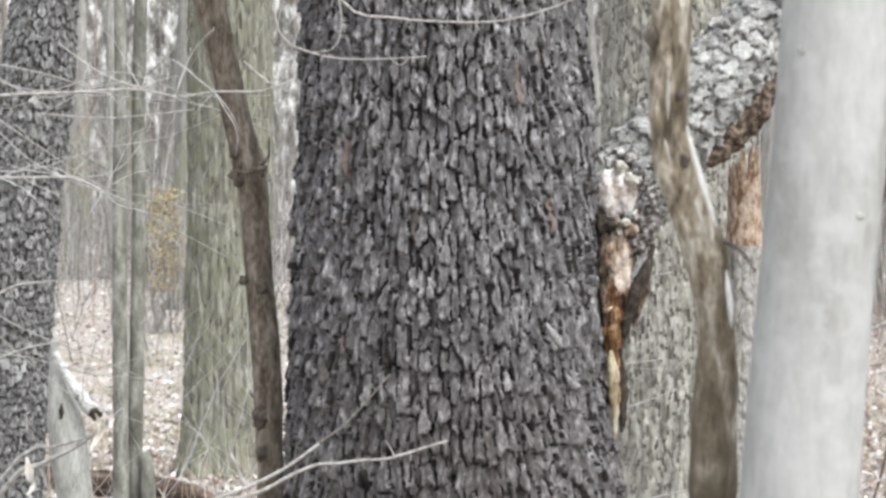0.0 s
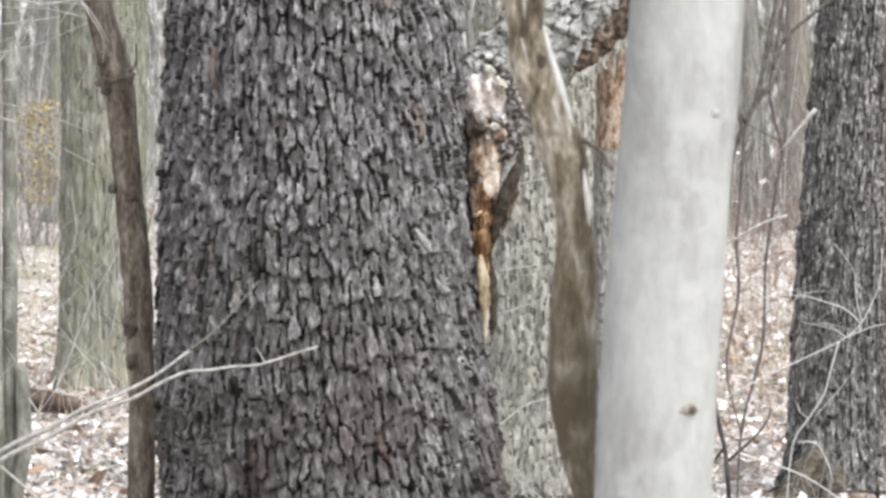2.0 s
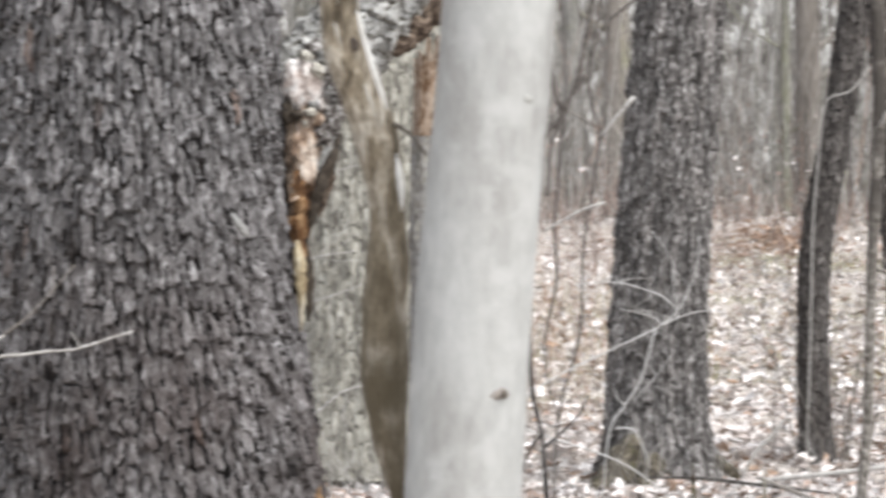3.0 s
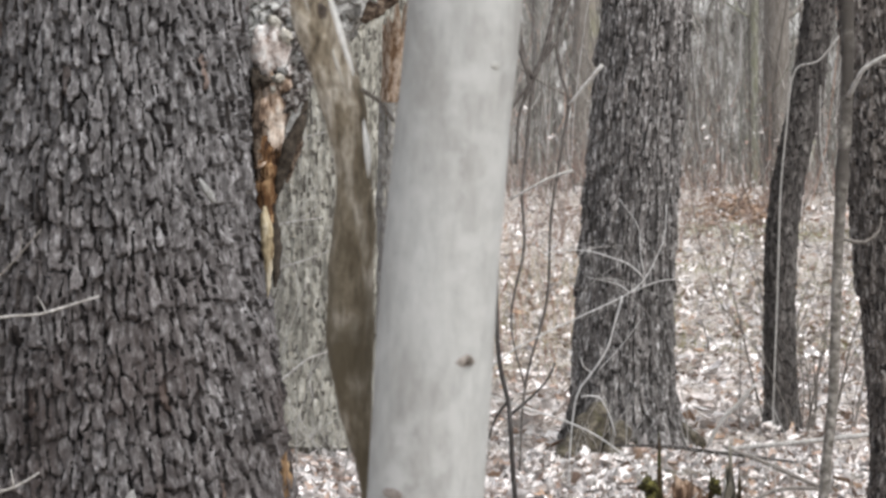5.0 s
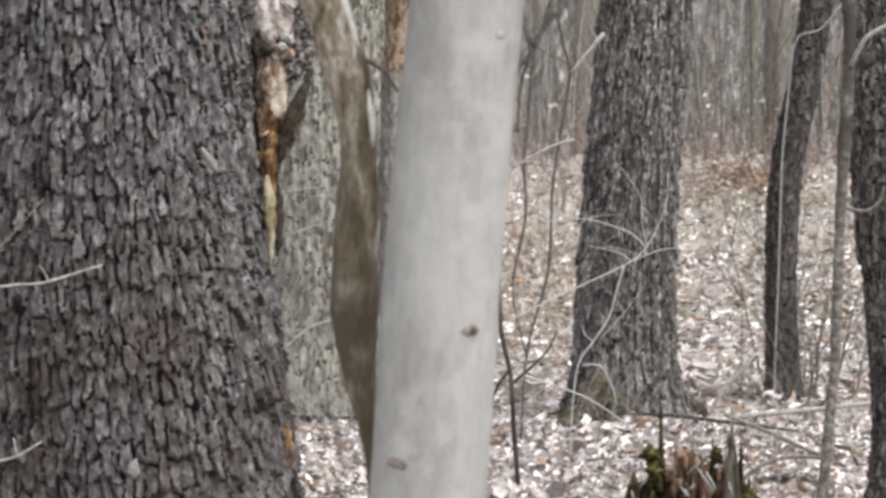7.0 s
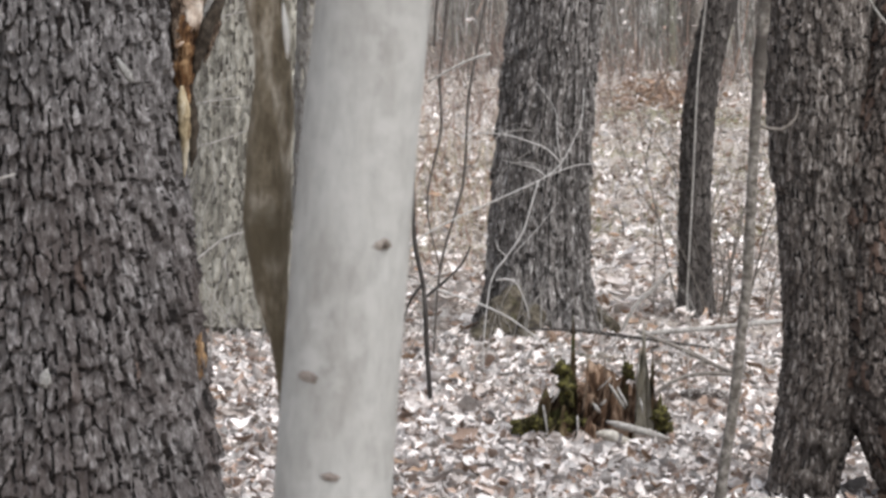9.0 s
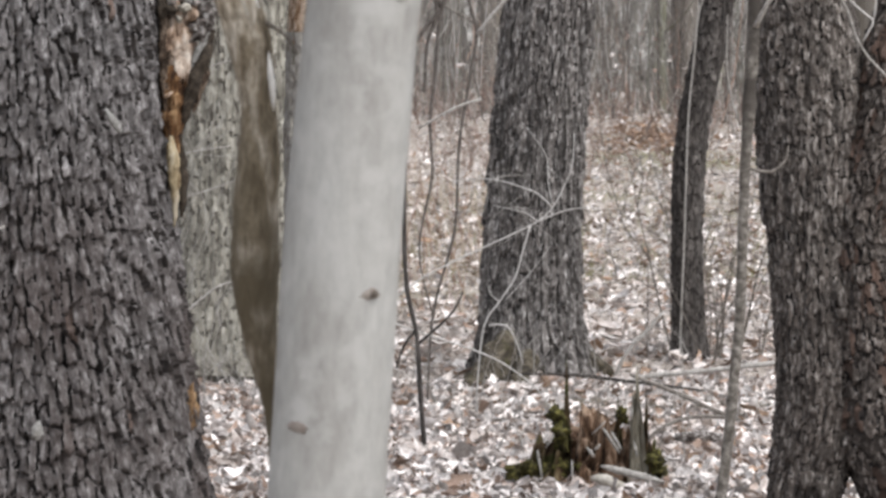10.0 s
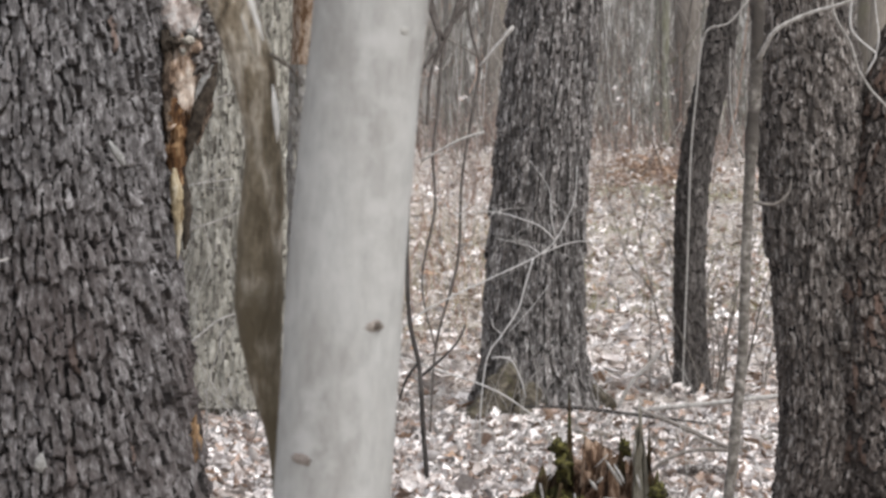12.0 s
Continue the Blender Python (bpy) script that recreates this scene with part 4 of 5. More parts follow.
# darker grey-brown patches on the upper part of the stem
stem("stem", [(1.90, 10.6, -0.05, 0.0218), (1.911, 10.6, 0.074, 0.0202), (1.927, 10.6, 0.223, 0.0189), (1.951, 10.6, 0.406, 0.0185), (1.966, 10.6, 0.587, 0.0181), (1.983, 10.6, 0.769, 0.0176), (1.991, 10.6, 0.95, 0.0176), (1.994, 10.6, 1.131, 0.0172), (2.0, 10.6, 1.31, 0.0176), (2.006, 10.6, 1.43, 0.0185), (2.009, 10.6, 1.49, 0.0244), (2.012, 10.6, 1.56, 0.0210), (2.02, 10.6, 1.67, 0.0202), (2.02, 10.6, 2.1, 0.0210), (1.95, 10.6, 3.2, 0.0134)], surface("pale_sapling_bark", [(0.095, 0.083, 0.070), (0.185, 0.168, 0.148), (0.34, 0.315, 0.285)], 34, (1, 1, 1.2), bump=0.7, lo=0.36, hi=0.64, moss=((0.075, 0.066, 0.058), 9.0, 0.30, 0.52, 1.55, 1.15)), pale_sapling, segs=14, step=0.02, rough=0.12, grain=14)
stem("branch", [(2.025, 10.582, 1.747, 0.0095), (2.048, 10.554, 1.803, 0.0082), (2.076, 10.545, 1.844, 0.0072), (2.177, 10.526, 1.895, 0.0064), (2.306, 10.508, 1.936, 0.0054), (2.583, 10.508, 2.061, 0.0037)], M_twig, pale_sapling, segs=7, step=0.03, rough=0.15, grain=20)
stem("twig", [(2.011, 10.572, 1.296, 0.0055), (2.076, 10.563, 1.287, 0.0046), (2.122, 10.563, 1.323, 0.0037), (2.131, 10.563, 1.370, 0.0018)], M_dark_twig, pale_sapling, segs=6, step=0.03)
stem("twig", [(1.984, 10.600, 1.434, 0.0046), (1.956, 10.600, 1.508, 0.0037), (1.938, 10.600, 1.618, 0.0028), (1.938, 10.600, 1.784, 0.0018)], M_twig, pale_sapling, segs=6, step=0.03)

# ---- the broken tree behind the cherry ----
def jagged(centre, radius, low, high, spikes, seed, thick=0.3, segs=36, tilt=(0, 0)):
    """A torn hollow shell of wood: an upright ring whose top ends in uneven splinters."""
    rng = random.Random(seed)
    tops = [low + (high - low) * (0.25 + 0.75 * rng.random() ** 1.6) for _ in range(spikes)]
    verts, faces = [], []
    cx, cy, cz = centre
    for j in range(segs):
        a = 2 * math.pi * j / segs
        k = spikes * j / segs
        tip = tops[int(k) % spikes]
        f = abs((k % 1) - 0.5) * 2
        h = low + (tip - low) * (1 - f) ** 0.8
        r = radius * (1 + 0.14 * noise.noise(Vector((math.cos(a) * 2, math.sin(a) * 2, seed))))
        for rr, z in ((r * 1.15, cz), (r, cz + low * 0.5), (r * 0.97, cz + h), (r * (1 - thick), cz + h * 0.93), (r * (1 - thick), cz + low * 0.3)):
            lift = z - cz
            verts.append((cx + rr * math.cos(a) + tilt[0] * lift, cy + rr * math.sin(a) + tilt[1] * lift, z))
    for j in range(segs):
        for k in range(4):
            a, b = j * 5 + k, ((j + 1) % segs) * 5 + k
            faces.append((a, b, b + 1, a + 1))
    faces.append(tuple(j * 5 + 4 for j in range(segs)))
    return verts, faces


snag = thing("broken_snag", (0.5, 8.62, 0), "broken dead trunk with torn orange wood at its top", "snag")
stem("trunk", [(0.51, 8.62, -0.05, 0.08), (0.50, 8.62, 0.5, 0.05), (0.49, 8.62, 1.2, 0.042), (0.488, 8.62, 1.72, 0.038)], M_grey_under, snag, segs=30, step=0.04, rough=0.1)
bark_part("bark", [(0.51, 8.62, 0.02, 0.085), (0.50, 8.62, 0.5, 0.063), (0.49, 8.62, 1.2, 0.055), (0.488, 8.62, 1.70, 0.051)], snag, M_twig, M_grey_plate, 0.03, 0.08, 0.007, 0.004, 0.006, 31, wave=0.6)
part("torn_wood", mesh_of("torn_wood", *jagged((0.488, 8.62, 1.67), 0.043, 0.2, 0.32, 9, 4, thick=0.5), M_tan_wood, False), snag, "torn tan splintered wood")

log = thing("broken_log", (0.16, 8.08, 1.25), "broken leaning log with flaking grey bark and rotten end", "log")
LOG = [(0.13, 8.22, 1.80, 0.10), (0.21, 8.24, 1.87, 0.112), (0.36, 8.28, 2.04, 0.115), (0.54, 8.36, 2.23, 0.118), (0.8, 8.5, 2.5, 0.115), (1.3, 8.75, 2.95, 0.11), (1.9, 9.0, 3.5, 0.10)]
stem("trunk", [(x, y, z, r - 0.022) for x, y, z, r in LOG], M_under, log, segs=40, step=0.02, rough=0.06, grain=12)
bark_part("bark", LOG[:6], log, M_log_bark, M_grey_under, 0.034, 0.05, 0.013, 0.0038, 0.0038, 33, wave=0.9, ragged=0.4, gap=0.08, shingle=0.4, sub=0.6)
part("rotten_end", mesh_of("rotten_end", *blob((0.156, 8.058, 1.824), (0.052, 0.032, 0.067), (0, 12, 0), 0.30, 5.7, 30, 44), M_rot), log, "pale pinkish rotten wood")
part("rotten_end", mesh_of("rotten_end", *blob((0.153, 8.058, 1.662), (0.038, 0.026, 0.100), (0, 2, 0), 0.55, 8.1, 34, 40), M_brown_rot), log, "pale tan crumbling rotten wood")
rng = random.Random(19)
for k, (x, z, w, h, turn, m) in enumerate((
    (0.216, 1.790, 0.018, 0.046, 12, M_crumb), (0.236, 1.757, 0.026, 0.022, -20, M_crumb), (0.186, 1.735, 0.020, 0.020, 20, M_brown_rot), (0.221, 1.738, 0.020, 0.030, 20, M_crumb), (0.205, 1.703, 0.024, 0.030, 24, M_crumb), (0.186, 1.905, 0.022, 0.018, -30, M_crumb), (0.212, 1.850, 0.013, 0.030, 10, M_crumb),
    # the two near-black lumps here stand in for a hollow's shade
    (0.232, 1.795, 0.016, 0.032, 10, M_crumb), (0.222, 1.722, 0.018, 0.020, 30, M_crumb), (0.116, 1.742, 0.015, 0.026, 0, M_edge_hollow_dark), (0.136, 1.742, 0.018, 0.012, 20, M_edge_hollow_dark), (0.118, 1.660, 0.011, 0.085, 0, M_torn_brown), (0.132, 1.640, 0.010, 0.014, 0, M_torn_brown), (0.120, 1.560, 0.012, 0.060, 0, M_torn_brown),
    (0.204, 1.885, 0.016, 0.022, 25, M_log_bark), (0.216, 1.800, 0.011, 0.020, 5, M_log_bark), (0.176, 1.765, 0.012, 0.010, 10, M_log_bark), (0.228, 1.780, 0.010, 0.014, 20, M_log_bark), (0.196, 1.765, 0.009, 0.012, 0, M_rot),
    (0.189, 1.848, 0.018, 0.015, 20, M_bare_wood), (0.169, 1.749, 0.014, 0.011, -25, M_bare_wood), (0.156, 1.722, 0.008, 0.008, 0, M_bare_wood), (0.160, 1.884, 0.016, 0.012, 30, M_bare_wood))):
    deep = 8.028 if m is M_bare_wood else 8.042
    part("broken_chip", mesh_of("broken_chip", *blob((x, deep + 0.012 * rng.random(), z), (w, 0.020, h), (0, turn, 0), 0.8, 2.3 * k, 12, 18), m), log)
stem("torn_underside", [(0.375, 8.21, 1.895, 0.016), (0.44, 8.23, 1.965, 0.030), (0.50, 8.25, 2.035, 0.034), (0.555, 8.27, 2.12, 0.020)], M_torn_brown, log, "dark torn brown edge under the log", segs=14, step=0.008, rough=0.5, grain=26)
part("bark_strip", mesh_of("bark_strip", *blob((0.206, 8.038, 1.645), (0.013, 0.006, 0.048), (0, 20, 0), 0.35, 2.2, 10, 14), M_log_bark), log, "loose strip of grey bark")
stem("torn_strip", [(0.140, 8.065, 1.61, 0.028), (0.143, 8.06, 1.56, 0.036), (0.141, 8.055, 1.50, 0.031), (0.141, 8.05, 1.44, 0.022), (0.142, 8.05, 1.38, 0.010), (0.142, 8.05, 1.33, 0.002)], M_orange, log, "hanging strip of torn orange wood", segs=20, step=0.006, rough=0.45, grain=26)
for rows, m, label in (
    ([(0.235, 8.05, 1.70, 0.007), (0.222, 8.04, 1.645, 0.015), (0.200, 8.035, 1.592, 0.018), (0.182, 8.035, 1.545, 0.016), (0.170, 8.04, 1.49, 0.010), (0.158, 8.06, 1.45, 0.003)], M_edge_hollow_dark, "dark edge of torn bark"),
    ([(0.222, 8.05, 1.618, 0.005), (0.217, 8.045, 1.585, 0.011), (0.204, 8.045, 1.548, 0.009), (0.190, 8.05, 1.50, 0.003)], M_torn_brown, "thin dark splinter"),
    ([(0.206, 8.04, 1.600, 0.003), (0.194, 8.038, 1.57, 0.007), (0.183, 8.04, 1.53, 0.006), (0.176, 8.045, 1.48, 0.002)], M_torn_brown, "thin brown splinter"),
    ([(0.158, 8.05, 1.45, 0.005), (0.164, 8.05, 1.38, 0.011), (0.166, 8.05, 1.31, 0.012), (0.162, 8.05, 1.25, 0.004)], M_edge_hollow_dark, "dark torn edge"),
    ([(0.137, 8.03, 1.445, 0.004), (0.140, 8.022, 1.39, 0.0145), (0.144, 8.022, 1.33, 0.012), (0.145, 8.03, 1.28, 0.008), (0.145, 8.035, 1.225, 0.001)], M_yellow, "dull yellow torn splinter"),
    ([(0.118, 8.03, 1.535, 0.002), (0.128, 8.02, 1.542, 0.005), (0.140, 8.02, 1.550, 0.002)], M_tan_wood, "small pale sliver"),
):
    stem("torn_strip", rows, m, log, label, segs=12, step=0.006, rough=0.5, grain=34)

# ---- the mossy stump ----
stump = thing("stump", (1.85, 13.2, 0), "rotten jagged tree stump with green moss", "stump")
part("shell", mesh_of("shell", *jagged((1.88, 13.2, -0.03), 0.20, 0.10, 0.23, 13, 7, thick=0.25, segs=91), M_stump, False), stump, "reddish-brown rotten wood")
part("heart", mesh_of("heart", *blob((1.9, 13.12, 0.08), (0.14, 0.12, 0.13), (0, 0, 20), 0.9, 6.1, 20, 30), M_stump), stump)


def shard(x, y, w, h, lean, thick, seed, across=6, up=8):
    """A torn upright slab of rotten wood: an uneven plate, jagged along its top."""
    rng = random.Random(seed)
    tops = [h * (1 - 0.55 * abs(2 * k / across - 1 - rng.uniform(-0.3, 0.3)) ** 1.3) * rng.uniform(0.55, 1.0) for k in range(across + 1)]
    tops[across // 2] = h
    verts, faces = [], []
    for face in (-1, 1):
        for k in range(across + 1):
            s = 2 * k / across - 1
            for u in range(up + 1):
                v = u / up
                z = -0.03 + (tops[k] + 0.03) * v
                n = noise.noise(Vector((s * 2.2 + seed, z * 14, face + seed)))
                slim = 1 - 0.45 * v
                verts.append((x + lean * v + 0.5 * w * s * slim + 0.012 * noise.noise(Vector((z * 22, k, seed))), y + face * thick * slim * (1 - 0.6 * s * s) + 0.03 * n - 0.05 * s * s * face, z))
    n = (across + 1) * (up + 1)
    at = lambda f, k, u: f * n + k * (up + 1) + u
    for k in range(across):
        for u in range(up):
            faces.append((at(0, k, u), at(0, k + 1, u), at(0, k + 1, u + 1), at(0, k, u + 1)))
            faces.append((at(1, k, u), at(1, k, u + 1), at(1, k + 1, u + 1), at(1, k + 1, u)))
        faces.append((at(0, k, up), at(0, k + 1, up), at(1, k + 1, up), at(1, k, up)))
    for u in range(up):
        faces.append((at(0, 0, u), at(0, 0, u + 1), at(1, 0, u + 1), at(1, 0, u)))
        faces.append((at(0, across, u), at(1, across, u), at(1, across, u + 1), at(0, across, u + 1)))
    return verts, faces


M_slab = surface("weathered_tan_slab", [(0.16, 0.14, 0.105), (0.30, 0.275, 0.22), (0.46, 0.43, 0.37)], 40, UP, bump=0.7)
M_moss_wood = surface("mossy_brown_wood", [(0.035, 0.022, 0.013), (0.10, 0.065, 0.035), (0.24, 0.19, 0.11)], 36, UP, bump=1.0, lo=0.38, hi=0.64, moss=((0.085, 0.085, 0.032), 16.0, 0.50, 0.64, 2.0, 3.0))
for k, (x, y, w, h, lean, thick, m, label) in enumerate((
    (1.70, 12.96, 0.13, 0.27, 0.0, 0.035, M_moss_wood, "mossy rotten slab"), (1.645, 13.0, 0.10, 0.20, 0.0, 0.03, M_moss_wood, ""), (1.74, 12.92, 0.036, 0.49, -0.003, 0.013, M_moss_wood, "tall thin mossy spike"), (1.80, 12.98, 0.045, 0.305, 0.0, 0.02, M_stump, ""), (1.78, 13.03, 0.13, 0.19, 0.0, 0.03, M_stump, ""),
    (1.845, 12.97, 0.11, 0.23, 0.03, 0.03, M_stump, ""), (1.868, 12.99, 0.07, 0.31, 0.005, 0.025, M_stump, ""), (1.915, 12.95, 0.13, 0.255, -0.01, 0.03, M_stump, ""), (1.955, 13.0, 0.06, 0.33, -0.005, 0.02, M_moss_wood, ""), (1.985, 12.97, 0.10, 0.22, 0.0, 0.03, M_stump, ""),
    (2.02, 12.94, 0.062, 0.47, -0.005, 0.016, M_slab, "tall weathered tan slab"), (2.066, 13.0, 0.05, 0.34, -0.003, 0.02, M_moss_wood, ""), (2.09, 12.97, 0.08, 0.18, 0.0, 0.03, M_moss_wood, ""), (2.05, 13.03, 0.12, 0.21, 0.0, 0.03, M_stump, ""),
    (1.74, 13.12, 0.16, 0.19, 0.0, 0.03, M_stump, ""), (1.87, 13.15, 0.20, 0.21, 0.0, 0.03, M_stump, ""), (2.0, 13.15, 0.18, 0.20, 0.0, 0.03, M_stump, ""), (1.69, 12.90, 0.14, 0.14, 0.01, 0.03, M_moss_wood, ""), (1.80, 12.9, 0.12, 0.10, 0.0, 0.03, M_stump, ""))):
    part("slab", mesh_of("slab", *shard(x, y, 1.35 * w, h, lean, thick, 31 + k), m), stump, label)
rng = random.Random(15)
for k, (x, z, w, h) in enumerate(((1.555, 0.045, 0.045, 0.032), (1.585, 0.075, 0.030, 0.026), (1.53, 0.03, 0.03, 0.02), (1.69, 0.275, 0.030, 0.030), (1.715, 0.25, 0.024, 0.035), (1.705, 0.21, 0.03, 0.03), (1.725, 0.15, 0.03, 0.05), (1.72, 0.06, 0.04, 0.05), (1.66, 0.05, 0.035, 0.03), (1.79, 0.03, 0.035, 0.04), (2.085, 0.10, 0.035, 0.035), (2.10, 0.05, 0.03, 0.025), (1.955, 0.27, 0.014, 0.03))):
    part("moss", mesh_of("moss", *blob((x, 12.90 + rng.uniform(-0.02, 0.03), z), (w, 0.03, h), (0, 0, 30), 0.9, x * 9 + k, 12, 16), M_moss), stump, "green moss")
for x, z, dx, dz, w in ((1.872, 0.226, 0.066, -0.10, 0.012), (1.905, 0.212, 0.04, -0.075, 0.011), (1.83, 0.20, 0.05, 0.05, 0.006), (1.975, 0.24, 0.012, 0.06, 0.008), (1.995, 0.17, 0.012, -0.06, 0.007), (1.617, 0.14, 0.022, -0.135, 0.008), (1.752, 0.10, 0.002, -0.11, 0.008), (1.65, 0.15, 0.03, 0.05, 0.006), (1.81, 0.15, 0.03, -0.04, 0.012), (1.84, 0.14, 0.02, 0.02, 0.010)):
    stem("splinter", [(x, 12.87, z, 0.003), (x + dx * 0.4, 12.86, z + dz * 0.4, 0.6 * w), (x + dx * 0.8, 12.86, z + dz * 0.8, w * 0.5), (x + dx, 12.87, max(0.0, z + dz), 0.003)], M_twig, stump, "pale sliver of wood", segs=6, step=0.02, rough=0.5, grain=24)
slab = thing("bark_slab", (2.02, 12.85, 0), "pale curled slab of bark lying on leaves", "bark")
stem("slab", [(1.855, 12.8, 0.085, 0.004), (1.90, 12.8, 0.072, 0.013), (1.98, 12.8, 0.050, 0.016), (2.06, 12.8, 0.030, 0.012), (2.125, 12.8, 0.012, 0.004)], M_twig, slab, segs=8, step=0.02, rough=0.35, grain=16)
slab = thing("bark_slab", (1.88, 12.75, 0), "white chip of bark lying before the stump", "bark")
stem("slab", [(1.81, 12.75, 0.045, 0.006), (1.85, 12.75, 0.040, 0.020), (1.91, 12.75, 0.022, 0.018), (1.975, 12.75, 0.006, 0.004)], M_bare_wood, slab, segs=10, step=0.02, rough=0.35, grain=16)


# ---- bare shrubs, twigs and vines ----
def shrub(name, place, label, parts, material, category="shrub", segs=6, step=0.03):
    ob = thing(name, place, label, category)
    for k, rows in enumerate(parts):
        stem("stem" if k == 0 else "branch", rows, material, ob, segs=segs, step=step, rough=0.15, grain=18, seed=k)
    return ob


def line(y, places, r0, r1):
    """Rows of x, y, z, radius from x, z pairs at one distance, tapering from r0 to r1."""
    n = len(places) - 1
    return [(x, y, z, r0 + (r1 - r0) * k / n) for k, (x, z) in enumerate(places)]


branch = shrub("bare_branch", (-1.6, 7.6, 0), "pale bare branch reaching across the cherry trunk", [
    line(7.6, [(-1.75, -0.02), (-1.5, 0.5), (-1.2, 0.885), (-1.01, 0.985), (-0.93, 1.035), (-0.85, 1.068), (-0.775, 1.112), (-0.70, 1.14), (-0.61, 1.185), (-0.53, 1.243)], 0.008, 0.0035),
    line(7.59, [(-1.12, 0.92), (-1.02, 0.963), (-0.93, 1.015), (-0.84, 1.055), (-0.75, 1.105), (-0.66, 1.135), (-0.58, 1.178), (-0.53, 1.196), (-0.49, 1.198), (-0.43, 1.206), (-0.37, 1.21), (-0.29, 1.235), (-0.24, 1.25)], 0.0055, 0.0026),
    line(7.6, [(-0.70, 1.14), (-0.708, 1.17), (-0.73, 1.22)], 0.003, 0.0022),
    line(7.6, [(-0.98, 1.0), (-0.93, 0.96), (-0.85, 0.88), (-0.84, 0.82)], 0.004, 0.002),
    line(7.6, [(-0.86, 1.06), (-0.87, 1.10), (-0.895, 1.14)], 0.003, 0.0018),
    line(7.6, [(-0.36, 1.21), (-0.365, 1.225), (-0.38, 1.25)], 0.002, 0.0012),
    line(7.6, [(-1.0, 0.98), (-0.99, 0.9), (-1.01, 0.85)], 0.004, 0.002),
], M_twig)
for rows in (line(7.6, [(-0.535, 1.24), (-0.48, 1.28), (-0.43, 1.33), (-0.40, 1.365), (-0.37, 1.40)], 0.003, 0.0015), line(7.6, [(-0.42, 1.34), (-0.415, 1.37), (-0.42, 1.40)], 0.0015, 0.001)):
    stem("branch_tip", rows, M_dark_twig, branch, "thin dark brown tip", segs=6, step=0.02, rough=0.15, grain=18)

shrub("low_twig", (-1.4, 7.55, 0), "thin pale twig with a reddish tip before the cherry trunk", [
    line(7.55, [(-1.4, -0.02), (-1.0, 0.55), (-0.543, 0.797), (-0.468, 0.813), (-0.424, 0.826), (-0.373, 0.857)], 0.006, 0.002),
    line(7.55, [(-0.429, 0.826), (-0.436, 0.866)], 0.003, 0.0015),
], M_twig, "twig")

shrub("overhanging_twig", (-0.62, 7.4, 2.6), "thin pale twigs hanging before the cherry trunk", [
    line(7.4, [(-0.66, 2.9), (-0.60, 2.5), (-0.47, 2.23), (-0.35, 2.19), (-0.18, 2.18), (-0.08, 2.19), (0.04, 2.23), (0.15, 2.3)], 0.0035, 0.0013),
    line(7.4, [(-0.64, 2.7), (-0.62, 2.25), (-0.60, 2.15), (-0.55, 2.118), (-0.47, 2.10), (-0.36, 2.10), (-0.28, 2.105)], 0.0029, 0.0012),
    line(7.4, [(-0.48, 2.26), (-0.468, 2.17), (-0.49, 2.12), (-0.54, 2.115)], 0.0017, 0.0012),
    line(7.4, [(-0.36, 2.10), (-0.34, 2.085), (-0.32, 2.10)], 0.0012, 0.0012),
], M_twig, "twig")

reach_twig = shrub("bare_twig", (-0.6, 7.8, 2.05), "pale bare twigs reaching sideways from the woods", [
    line(7.8, [(-1.7, 1.95), (-1.4, 2.03), (-1.1, 2.05), (-0.96, 2.055), (-0.88, 2.038), (-0.79, 2.05), (-0.68, 2.052), (-0.60, 2.08)], 0.0041, 0.0020),
    line(7.8, [(-0.72, 2.12), (-0.66, 2.07), (-0.60, 2.045)], 0.0023, 0.0020),
    line(7.82, [(-1.2, 2.0), (-1.05, 1.99), (-0.92, 2.0), (-0.84, 2.01)], 0.0023, 0.0013),
    line(7.8, [(-0.97, 2.06), (-1.05, 2.09), (-1.15, 2.16)], 0.0029, 0.0020),
    line(7.8, [(-0.66, 2.07), (-0.63, 2.1), (-0.625, 2.13)], 0.0017, 0.0012),
], M_twig, "twig")

side_twig = shrub("bare_twig", (-1.6, 7.8, 1.8), "pale bare side twig with fine tips", [
    line(7.8, [(-1.75, 1.8), (-1.5, 1.845), (-1.29, 1.85), (-1.21, 1.85), (-1.12, 1.85), (-1.05, 1.82), (-0.97, 1.785)], 0.0046, 0.0020),
    line(7.8, [(-1.14, 1.85), (-1.05, 1.855), (-1.0, 1.88), (-0.96, 1.93)], 0.0023, 0.0012),
    line(7.8, [(-1.24, 1.85), (-1.2, 1.83), (-1.15, 1.81)], 0.0017, 0.0012),
    line(7.8, [(-1.7, 1.35), (-1.4, 1.53), (-1.29, 1.58), (-1.25, 1.60), (-1.16, 1.61)], 0.0041, 0.0020),
    line(7.8, [(-1.6, 1.3), (-1.29, 1.43), (-1.2, 1.46), (-1.13, 1.47)], 0.0029, 0.0013),
], M_twig, "twig")

